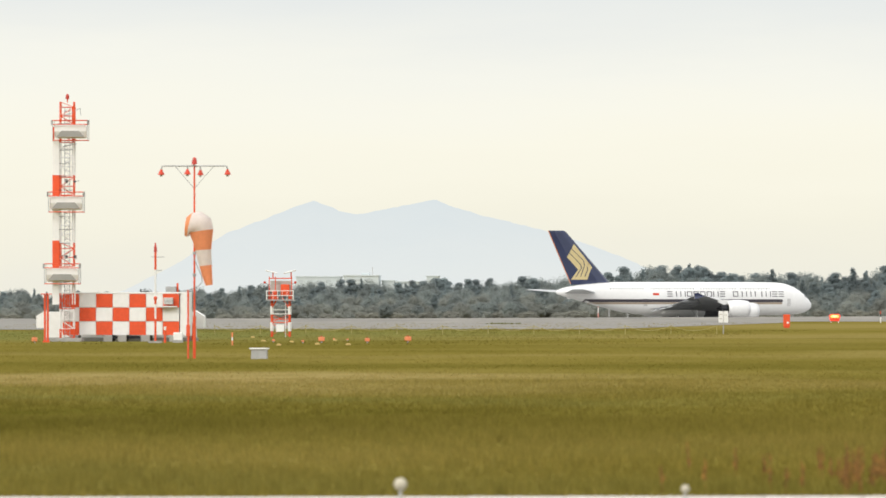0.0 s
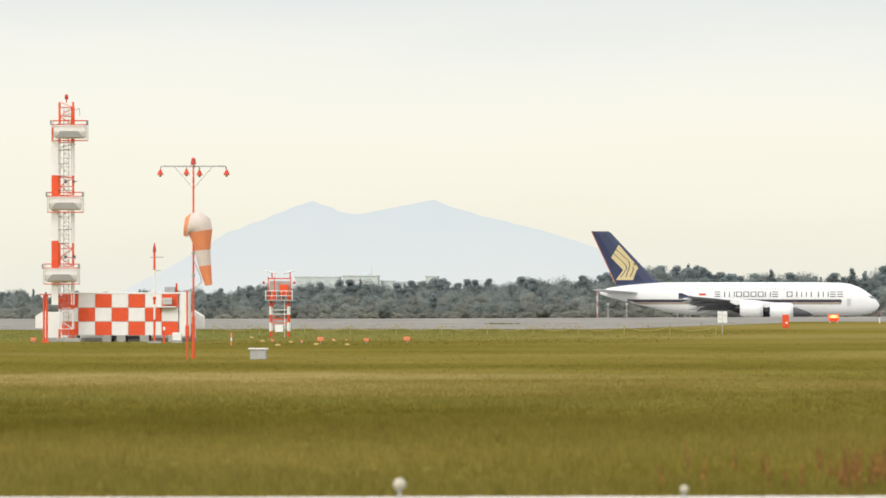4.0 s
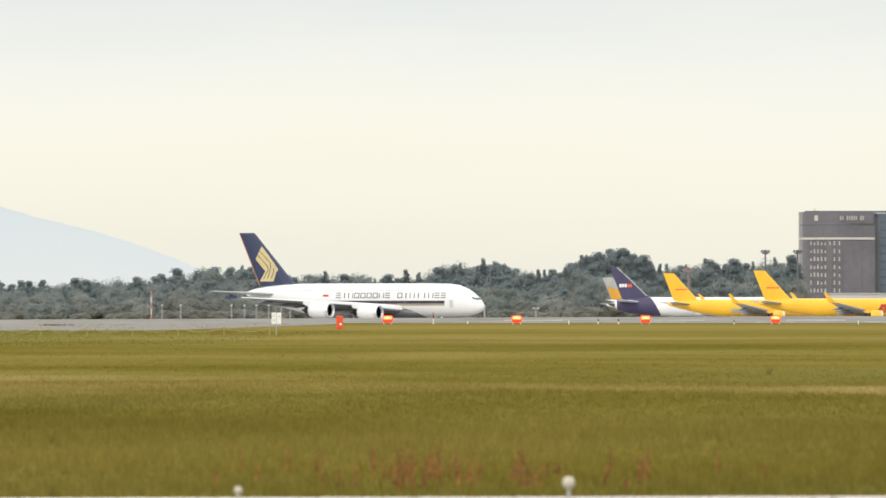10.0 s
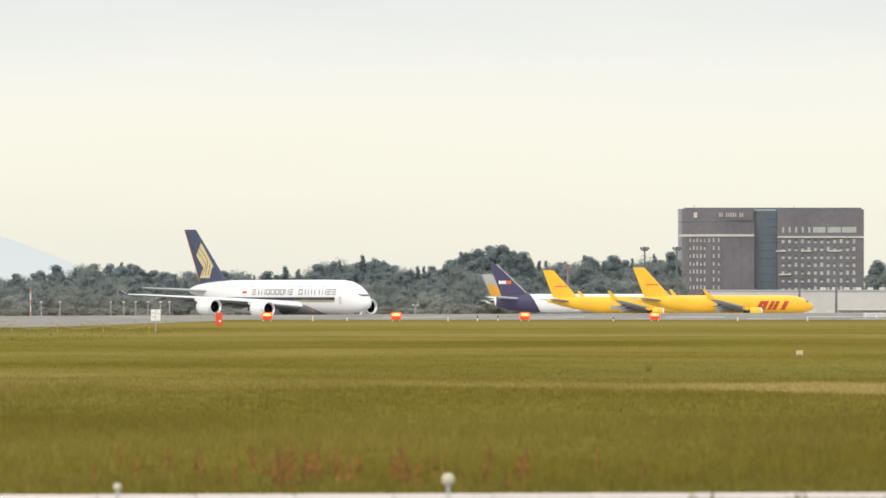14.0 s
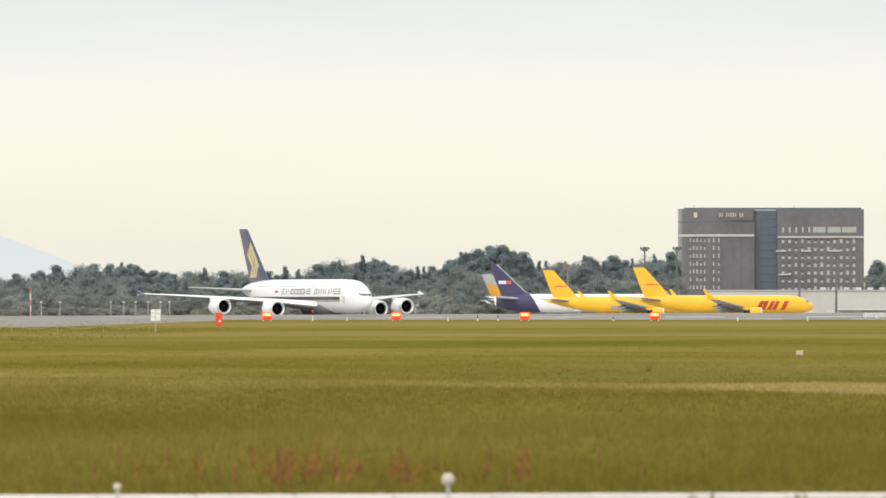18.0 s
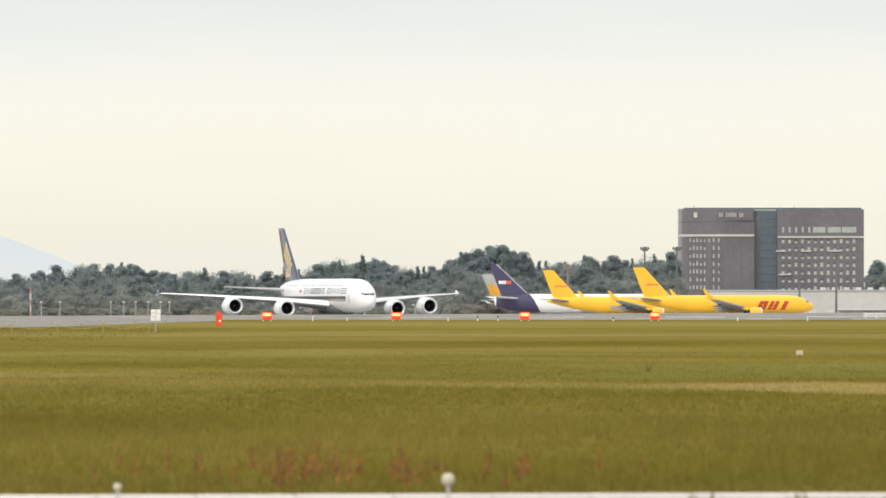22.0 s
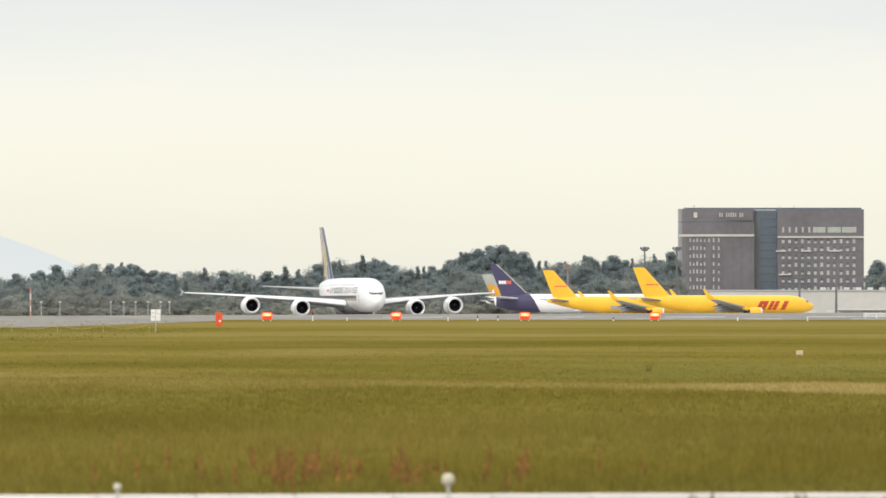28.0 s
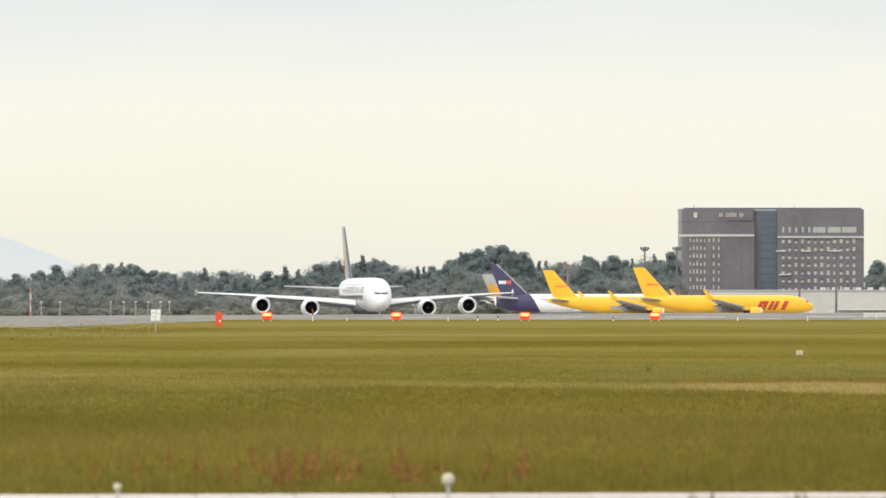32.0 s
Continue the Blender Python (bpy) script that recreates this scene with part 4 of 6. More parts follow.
def fin_half(S, x, z):
    """Half thickness of a fin at x behind the nose and height z."""
    rows = S["fin"]
    k = max([i for i in range(len(rows) - 1) if rows[i][0] <= z] or [0])
    f = (z - rows[k][0]) / (rows[k + 1][0] - rows[k][0])
    le, te, th = (rows[k][i] + (rows[k + 1][i] - rows[k][i]) * f for i in (1, 2, 3))
    u = min(1.0, max(0.0, (x - le) / (te - le)))
    prof = ((0, 0), (0.06, 0.4), (0.3, 0.55), (0.7, 0.4), (1, 0.05))
    for (u0, v0), (u1, v1) in zip(prof, prof[1:]):
        if u0 <= u <= u1:
            return th * (v0 + (v1 - v0) * (u - u0) / (u1 - u0))
    return 0.0


def fin_patch(name, S, pts, side, material, fin, label="", lift=0.02, cuts=3):
    """A painted patch that lies on the curved side of a fin."""
    bm = bmesh.new()
    bm.faces.new([bm.verts.new((-x, 0, z)) for x, z in pts])
    bmesh.ops.triangulate(bm, faces=bm.faces[:])
    bmesh.ops.subdivide_edges(bm, edges=bm.edges[:], cuts=cuts, use_grid_fill=True)
    for q in bm.verts:
        q.co.y = side * (fin_half(S, -q.co.x, q.co.z) + lift)
    return part(name, bm, material, fin, label)


for s in (-1, 1):
    # plain folded gold emblem on the fin, with dark creases
    fin_patch("tail_emblem", BIG_SPEC, [(65.7, 20.6), (61.9, 16.2), (62.1, 14.9), (61.3, 15.5), (60.7, 14.6), (61.2, 14.1), (62.1, 11.65), (66.4, 11.65), (64.6, 14.2), (67.6, 17.3)], s, M_GOLD, jet_fin, "folded gold emblem")
    for line in ([(66.5, 19.5), (63.1, 16.4), (62.9, 15.2), (63.9, 12.4)], [(67.0, 18.4), (63.9, 15.4), (63.7, 14.5), (65.2, 12.3)], [(62.1, 14.9), (62.0, 14.2), (62.8, 12.4)]):
        for (xa, za), (xb, zb) in zip(line, line[1:]):
            fin_patch("emblem_crease", BIG_SPEC, [(xa - 0.11, za), (xa + 0.11, za), (xb + 0.11, zb), (xb - 0.11, zb)], s, M_NAVY, jet_fin, "dark crease in the emblem", 0.04)

# freighters parked on the apron
def tube(length, w, lo, hi):
    return [(0, 0.05, lo + 1.9, lo + 2.1), (0.5, 0.8, lo + 1.1, lo + 2.9), (1.5, 1.45 * w / 2.5, lo + 0.6, hi - 1.9), (3.2, 2.0 * w / 2.5, lo + 0.2, hi - 0.9), (5.5, 2.35 * w / 2.5, lo, hi - 0.2), (8, w, lo, hi), (length * 0.66, w, lo, hi),
            (length * 0.78, w * 0.86, lo + (hi - lo) * 0.17, hi), (length * 0.9, w * 0.5, lo + (hi - lo) * 0.45, hi - 0.3), (length * 0.97, w * 0.2, lo + (hi - lo) * 0.65, hi - 0.9), (length * 0.975, 0.1, hi - 1.6, hi - 1.2)]


def freighter_spec(length, span, height, w, lo, hi, er):
    k, b = length / 54.9, span / 2
    return dict(
        stations=tube(length, w, lo, hi), wing=[(1.2, 18 * k, 29 * k, lo + 0.9, 1.7), (w, 18.8 * k, 28.8 * k, lo + 1.0, 1.5), (b * 0.33, 23.2 * k, 29.6 * k, lo + 1.9, 1.0), (b - 0.6, 34.4 * k, 36.6 * k, lo + 4.0, 0.3)],
        fairings=(b * 0.24, b * 0.42, b * 0.62), tips=[("winglet", [(34.6 * k, b - 0.6, lo + 4.0), (36.3 * k, b - 0.1, lo + 5.2), (38.3 * k, b + 0.2, lo + 7.2), (39.0 * k, b + 0.2, lo + 7.2), (37.4 * k, b - 0.3, lo + 4.2), (36.8 * k, b - 0.6, lo + 4.0)], "blended winglet")],
        tail=[(0.7, 46.2 * k, 52.2 * k, hi - 1.6, 0.7), (b * 0.38, 52.6 * k, 54.8 * k, hi - 0.9, 0.2)],
        engines=[((17.5 * k, b * 0.31, lo + 0.35), lo + 1.8)], engine_r=er, engine_cowl=er * 2.6, gear=[(29.5 * k, 4.6, 2)], keel=lo, wheel_r=0.6, nose_gear=5.5,
        fin=[(hi - 0.4, 43.2 * k, 51.6 * k, 0.8), (hi + 0.4, 44.3 * k, 51.8 * k, 0.7), (height, 51.6 * k, 54.9 * k, 0.3)],
        belly=[(15 * k, 0.4, lo + 0.5, 0.3), (18 * k, w * 0.8, lo + 0.8, 1.0), (30 * k, w * 0.8, lo + 0.8, 1.0), (34 * k, 0.4, lo + 0.7, 0.3)],
        cockpit=[(66, 87, 1.5, 2.1), (48, 64, 1.7, 2.4), (38, 46, 2.1, 2.8)])


def fin_marks(fin, S, x, z, n, w, h, material, lean=0.12, gap=1.25):
    for s in (-1, 1):
        for k in range(n):
            xx = x - k * w * gap
            fin_patch("fin_mark", S, [(xx, z), (xx - w, z), (xx - w + lean * h, z + h), (xx + lean * h, z + h)], s, material, fin, lift=0.03, cuts=1)


GOLD_SPEC = freighter_spec(54.9, 50.9, 15.9, 2.5, 2.2, 7.6, 1.45)
GOLD_SPEC.update(paint=M_YELLOW, fin_paint=M_YELLOW, tip_paint=M_YELLOW, fairing_paint=M_WING, wing_paint=M_WING_PALE)
freighter, ffin = airliner("cargo_airplane", "yellow twin-engined freighter with winglets, parked on the apron", GOLD_SPEC, (110.811, 3125, -0.45), 10, "parked freighters")
fin_marks(ffin, GOLD_SPEC, 51.1, 10.55, 3, 1.15, 0.42, M_ORANGE, -0.5, 1.12)
fin_marks(ffin, GOLD_SPEC, 51.3, 10.72, 1, 4.6, 0.1, M_ORANGE, -0.5)
block_letters(freighter, GOLD_SPEC["stations"], 8.3, 18.4, 3.3, 5.9, "oui", 1.2, M_CRIMSON, "large crimson block of the painted name", 1.3)
second = copy_thing(freighter, pose(85.86, 3330, -0.45, 0, 0, 10))
for o in list(second.children):
    if o.name.startswith("name_block"):
        bpy.data.objects.remove(o)
side_marks(second, GOLD_SPEC["stations"], "cargo_door", 29.0, 33.5, 3.4, 4.6, 1, 1.0, M_GREY_FIN, "grey mail-door panel")

P_SPEC = freighter_spec(63.7, 64.8, 18.5, 3.1, 2.4, 8.6, 1.8)
z_, l_, t_, h_ = P_SPEC["fin"][-1]
P_SPEC["fin"][-1] = (z_, 61.4, t_, h_)
# tail cone shaped fuller and lower to stand for its mirage reflection
P_SPEC["stations"][7:] = [(49.7, 2.8, 2.6, 8.6), (57.3, 2.0, 3.2, 8.4), (61.8, 1.1, 4.6, 7.8), (62.2, 0.2, 5.8, 6.6)]
P_SPEC.update(paint=M_WHITE, fin_paint=M_PURPLE, tail_paint=M_WHITE, rudder_paint=M_PURPLE, tips=[])
purple, pfin = airliner("cargo_airplane", "white twin-engined freighter with purple tail, parked on the apron", P_SPEC, (78.591, 3475, -0.45), 8, "parked freighters")
pst = P_SPEC["stations"]
v, f = [], []
for j in range(15):
    t = j / 14
    for i in range(37):
        q = 2 * math.pi * i / 36
        hi_, lo_ = interp(pst, 50)[2], interp(pst, 50)[1]
        start = 46.8 + 3.8 * (math.sin(q) + 1) / 2
        x = start + (61.7 - start) * t
        w_, lo_, hi_ = interp(pst, x)
        cc, ss = math.cos(q), math.sin(q)
        v.append((-x, (w_ + 0.06) * math.copysign(abs(cc) ** (2 / 2.25), cc), (lo_ + hi_) / 2 + ((hi_ - lo_) / 2 + 0.06) * math.copysign(abs(ss) ** (2 / 2.25), ss)))
for j in range(14):
    for i in range(36):
        k = j * 37 + i
        f.append((k, k + 37, k + 38, k + 1))
mesh_part("purple_livery", v, f, M_PURPLE, purple, "purple rear-fuselage paint", True)
z0_, le0_, z1_, le1_ = P_SPEC["fin"][1][0], P_SPEC["fin"][1][1], P_SPEC["fin"][-1][0], P_SPEC["fin"][-1][1]
part("fin_edge", slab([(-(le0_ - 0.1), 0, z0_), (-(le0_ + 0.35), 0, z0_), (-(le1_ + 0.3), 0, z1_), (-(le1_ - 0.1), 0, z1_)], 0.3, (0, 1, 0)), M_SIGN, pfin, "pale leading-edge strip")
fin_marks(pfin, P_SPEC, 60.7, 11.9, 3, 0.72, 1.1, M_WHITE, 0.0, 1.18)
fin_marks(pfin, P_SPEC, 58.1, 11.9, 2, 0.72, 1.1, M_ORANGE, 0.0, 1.12)

G_SPEC = freighter_spec(54.9, 47.6, 15.5, 2.5, 2.2, 7.5, 1.4)
G_SPEC.update(paint=M_WHITE, fin_paint=M_GREY_FIN, tips=[])
grey_jet, gfin = airliner("cargo_airplane", "white freighter with grey and amber fin, parked behind the others", G_SPEC, (67.734, 3575, -0.45), 8, "parked freighters")
for s in (-1, 1):
    part("amber_panel", slab([(-x, s * 0.43, z) for x, z in ((51.9, 8.0), (45.2, 8.2), (47.6, 10.6), (53.3, 12.4))], 0.1, (0, 1, 0)), M_AMBER, gfin, "amber lower fin paint")



# ---- glide-slope station ----
M_WPAINT = mat("station_white_paint", (0.83, 0.82, 0.805), 0.55, vary=0.05, grain=3, stain=0.06)
M_RPAINT = mat("station_orange_red_paint", (0.78, 0.085, 0.018), 0.5, vary=0.1, grain=4, stain=0.15)
M_GALV = mat("galvanised_steel", (0.42, 0.42, 0.42), 0.5, 0.5, vary=0.12, grain=4)
M_SHADOWBOX = mat("antenna_shade_grey", (0.36, 0.355, 0.34), 0.6, vary=0.08)
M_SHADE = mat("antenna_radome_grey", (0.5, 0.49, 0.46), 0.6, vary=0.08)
M_REDLAMP = mat("red_lamp_glass", (0.55, 0.05, 0.03), 0.25, vary=0.05)
M_SOCK_O = mat("windsock_orange_cloth", (0.95, 0.39, 0.19), 0.85, vary=0.08, grain=6, stain=0.1)
M_SOCK_W = mat("windsock_white_cloth", (0.84, 0.80, 0.76), 0.85, vary=0.08, grain=6, stain=0.12)


def lattice(bm, x0, x1, y0, y1, z0, z1, step, r, rungs=True):
    for x in (x0, x1):
        for y in (y0, y1):
            rod(bm, (x, y, z0), (x, y, z1), r, seg=6)
    z, k = z0, 0
    while z < z1 - 0.05:
        t = min(z + step, z1)
        for y in (y0, y1):
            rod(bm, (x0, y, z), (x1, y, z), r * 0.6, seg=4)
            rod(bm, (x0 if k % 2 else x1, y, z), (x1 if k % 2 else x0, y, t), r * 0.4, seg=4)
        for x in (x0, x1):
            rod(bm, (x, y0, z), (x, y1, z), r * 0.6, seg=4)
            rod(bm, (x, y0 if k % 2 else y1, z), (x, y1 if k % 2 else y0, t), r * 0.4, seg=4)
        z, k = t, k + 1
    return bm


M_MASTDARK = mat("dark_fitting_metal", (0.10, 0.09, 0.09), 0.5, 0.3, vary=0.1)
GD = 732.0


def glide_tower():
    t = thing("antenna_tower", "red and white lattice antenna tower with three box antennas", "antenna tower", (-66.267, GD, 0))
    part("plinth", boxed((0.05, 0.5, 0.11), (2.1, 2.2, 0.26), 0.03), M_CONCRETE, t)
    bands = [(0.2, 0.9, 1), (0.9, 2.3, 0), (2.3, 3.4, 1), (3.4, 5.3, 0), (5.3, 6.95, 1), (6.95, 10.3, 0), (10.3, 11.7, 1), (11.7, 14.0, 0), (14.0, 16.85, 1)]
    for z0, z1, red in bands:
        part("mast_section", lattice(bmesh.new(), -0.48, 0.48, 0.0, 0.96, z0, z1, 0.62, 0.04), M_RPAINT if red else M_WPAINT, t)
    part("ladder", lattice(bmesh.new(), -0.18, 0.18, 0.40, 0.42, 0.3, 16.5, 0.3, 0.022), M_GALV, t)
    for z0, z1, red in ((2.6, 5.15, 0), (5.15, 7.1, 1), (7.1, 10.1, 0), (10.1, 11.7, 1), (11.7, 14.2, 0)):
        part("cable_duct", boxed((-0.76, 0.15, (z0 + z1) / 2), (0.48, 0.5, z1 - z0)), M_RPAINT if red else M_WPAINT, t)
    for z0, z1, m in ((2.6, 5.15, M_WPAINT), (7.1, 10.1, M_WPAINT), (11.7, 14.2, M_WPAINT), (14.2, 16.5, M_RPAINT)):
        part("cable_tray", boxed((0.44, 0.62, (z0 + z1) / 2), (0.26, 0.12, z1 - z0), 0.01), m, t, "flat tray for the feed cables")
    for k in range(14):
        z = 3.2 + 0.93 * k
        part("cable_bracket", rodded((-0.7, -0.06, z), (-0.05 + 0.25 * (k % 3), -0.06, z + 0.05 * (k % 2)), 0.018, seg=5), M_MASTDARK, t)
    for z in (5.98, 11.25):
        for x in (0.02, 0.58):
            part("lamp_pot", ball(bmesh.new(), (x, -0.1, z), 0.1, 8), M_MASTDARK, t, "small dark obstruction lamp")
    part("duct_cap", boxed((-0.95, 0.15, 14.65), (0.12, 0.3, 0.9)), M_RPAINT, t)
    for i, (x, z) in enumerate(((0.32, 14.75), (0.02, 9.72), (-0.26, 4.68))):
        # housing with a bevelled lower front; a grey slab paints the shade on it
        prof = [(-0.55, 0.45), (-0.55, 0.02), (-0.35, -0.42), (0.0, -0.48), (0.0, 0.48), (-0.5, 0.48)]
        ant = part("antenna_box", loft([[(x + sx, -0.25 + py, z + pz * k) for py, pz in prof] for sx, k in ((-1.12, 0.8), (-1.0, 1), (1.0, 1), (1.12, 0.8))]), M_WPAINT, t, "white box antenna")
        part("shade_slab", slab([(x - 1.0, -0.81, z - 0.38), (x + 1.0, -0.81, z - 0.38), (x + 0.62, -0.84, z + 0.05), (x - 0.62, -0.84, z + 0.05)], 0.05, (0, 1, 0)), M_SHADOWBOX, ant)
        for zz in (z + 0.78, z + 0.50, z - 0.62):
            bm = bmesh.new()
            for y in (-1.0, 0.2):
                rod(bm, (x - 1.22, y, zz), (x + 1.22, y, zz), 0.03, seg=6)
            for sx in (-1.22, 1.22):
                rod(bm, (x + sx, -1.0, zz), (x + sx, 0.2, zz), 0.03, seg=6)
            part("guard_rail", bm, M_RPAINT, ant)
        bm = bmesh.new()
        for sx in (-1.22, 1.22):
            for y in (-1.0, 0.2):
                rod(bm, (x + sx, y, z - 0.62), (x + sx, y, z + 0.78), 0.022, seg=6)
            rod(bm, (x + sx * 1.06, -0.9, z + 0.45), (x + sx * 1.06, -0.9, z + 0.8), 0.06, seg=8)
        part("rail_post", bm, M_GALV, ant)
        for k in range(3):
            part("stay", rodded((x - 0.4 + 0.4 * k, -0.2, z - 0.3), (-0.3 + 0.3 * k, 0.1, z - 0.3), 0.03, seg=6), M_GALV, ant)
    for a, b in (((0.48, 0, 16.2), (0.95, 0, 16.4)), ((0.95, 0, 16.4), (0.98, 0, 15.9)), ((-0.2, 0, 15.9), (0.48, 0, 16.1)), ((0.48, 0, 11.2), (0.9, -0.2, 11.3)), ((-0.3, 0, 13.7), (0.7, 0, 13.9))):
        part("conduit", rodded(a, b, 0.022, seg=6), M_GALV, t)
    part("lamp_stem", rodded((0.0, 0.5, 16.8), (0.0, 0.5, 17.1), 0.04), M_RPAINT, t)
    part("obstruction_lamp", rod(ball(bmesh.new(), (0.0, 0.5, 17.3), 0.12), (0, 0.5, 17.05), (0, 0.5, 17.25), 0.13), M_REDLAMP, t)
    for x, z in ((-0.05, 5.95), (0.62, 5.95), (0.0, 11.3)):
        part("junction_box", boxed((x, -0.05, z), (0.2, 0.15, 0.26), 0.02), M_GALV, t)


glide_tower()


def checker_hut():
    h = thing("equipment_hut", "orange-red and white chequered equipment hut on concrete blocks", "hut", (-62.614, GD + 2.0, 0))
    w, z0, hh = 8.25, 0.44, 2.93
    part("body", boxed((0, 1.6, z0 + hh / 2), (w - 0.04, 3.0, hh - 0.04)), M_WPAINT, h)
    cw, ch = w / 7, hh / 3
    for r in range(3):
        for c in range(7):
            red = (r + c) % 2 == 0
            part("panel", boxed((-w / 2 + cw * (c + 0.5), 0.06, z0 + ch * (2.5 - r)), (cw - 0.035, 0.07, ch - 0.035), 0.01), M_RPAINT if red else M_WPAINT, h)
    part("eave", boxed((0, 1.6, z0 + hh + 0.05), (w + 0.15, 3.2, 0.12), 0.02), M_WPAINT, h)
    part("end_casing", boxed((w / 2 + 0.38, 1.2, z0 + 1.5), (0.7, 2.0, 3.1), 0.03), M_WPAINT, h)
    # air conditioner on a bracket
    ac = part("air_conditioner", boxed((3.4, -0.28, z0 + 2.40), (0.62, 0.45, 0.45), 0.03), M_GALV, h, "grey louvred air conditioner")
    for k in range(5):
        part("louvre", boxed((3.35, -0.55, z0 + 2.22 + 0.1 * k), (0.72, 0.05, 0.05)), M_WPAINT, ac)
    part("bracket", boxed((3.35, -0.3, z0 + 2.02), (1.25, 0.6, 0.08)), M_WPAINT, h)
    part("roof_vent", boxed((3.5, 0.6, z0 + hh + 0.3), (0.75, 0.6, 0.4), 0.04), M_GALV, h)
    part("vent_pipe", rodded((3.95, 0.6, z0 + hh), (3.95, 0.6, z0 + hh + 0.75), 0.07), M_RPAINT, h)
    for x in (-3.3, -0.9, 0.1, 1.75, 3.75):
        part("footing", boxed((x, 0.8, 0.2), (0.62, 2.2, 0.5), 0.03), M_CONCRETE, h)
    for x in (-0.5, 0.6, 1.1):
        part("cable_tray", boxed((x, 0.2, 0.3), (0.5, 0.25, 0.22), 0.02), M_DARK, h)
    s = thing("equipment_shelter", "white sheet-metal shelter with sloping side hoods", "shelter", (-63.116, GD + 6.5, 0))
    part("body", boxed((0, 1.5, 1.15), (10.6, 2.6, 1.9), 0.03), M_WPAINT, s)
    part("plinth", boxed((0, 1.5, 0.12), (10.8, 2.8, 0.3)), M_CONCRETE, s)
    for sx in (-1, 1):
        part("side_hood", slab([(sx * 5.3, 1.5, 2.2), (sx * 5.3, 1.5, 0.95), (sx * 5.95, 1.5, 0.95), (sx * 5.95, 1.5, 1.8)], 2.0, (0, 1, 0)), M_WPAINT, s)
    for x in (4.95, 5.2):
        part("red_strip", boxed((x, 0.14, 0.7), (0.12, 0.12, 1.2)), M_RPAINT, s)


checker_hut()

p = thing("marker_post", "red twin-tube marker post with flat cap", "post", (-65.851, 712, 0))
for x in (-0.1, 0.1):
    part("tube", rodded((x, 0, -0.05), (x, 0, 3.25), 0.075), M_RPAINT, p)
part("cap", boxed((0, 0, 3.3), (0.75, 0.4, 0.07), 0.02), M_RPAINT, p)
part("foot", boxed((0, 0, 0.05), (0.45, 0.4, 0.14)), M_RPAINT, p)

p = thing("monitor_mast", "slim red and white monitor mast with cross arms", "mast", (-57.145, 697, 0))
for z0, z1, red in ((0.0, 1.6, 1), (1.6, 2.6, 0), (2.6, 2.9, 1), (2.6, 4.9, 0), (4.9, 6.1, 1)):
    part("tube", rodded((0, 0, z0 - (0.05 if z0 == 0 else 0)), (0, 0, z1), 0.065 + 0.01 * red), M_RPAINT if red else M_WPAINT, p)
for z, a, b in ((5.75, -0.28, 0.62), (4.85, -0.05, 0.45)):
    part("arm", rodded((a, 0, z), (b, 0, z), 0.022, seg=6), M_GALV, p)
part("joint", ball(bmesh.new(), (0, 0, 3.0), 0.13), M_RPAINT, p)
part("obstruction_lamp", rod(rod(bmesh.new(), (0, 0, 6.1), (0, 0, 6.45), 0.12, 0.09), (0, 0, 6.45), (0, 0, 6.7), 0.07, 0.04), M_REDLAMP, p)
part("foot", boxed((0, 0, 0.06), (0.9, 0.6, 0.16)), M_CONCRETE, p)
p = thing("marker_stake", "short red and white stake beside the hut", "post", (-56.744, 700, 0))
part("tube", rodded((0, 0, -0.05), (0, 0, 0.85), 0.08), M_RPAINT, p)
part("collar", rodded((0, 0, 0.85), (0, 0, 1.1), 0.082), M_WPAINT, p)
p = thing("relay_box", "small white relay box on concrete", "box", (-56.268, 705, 0))
part("case", boxed((0, 0, 0.42), (0.6, 0.4, 0.55), 0.03), M_WPAINT, p)
part("foot", boxed((0, 0, 0.08), (0.7, 0.5, 0.2)), M_CONCRETE, p)


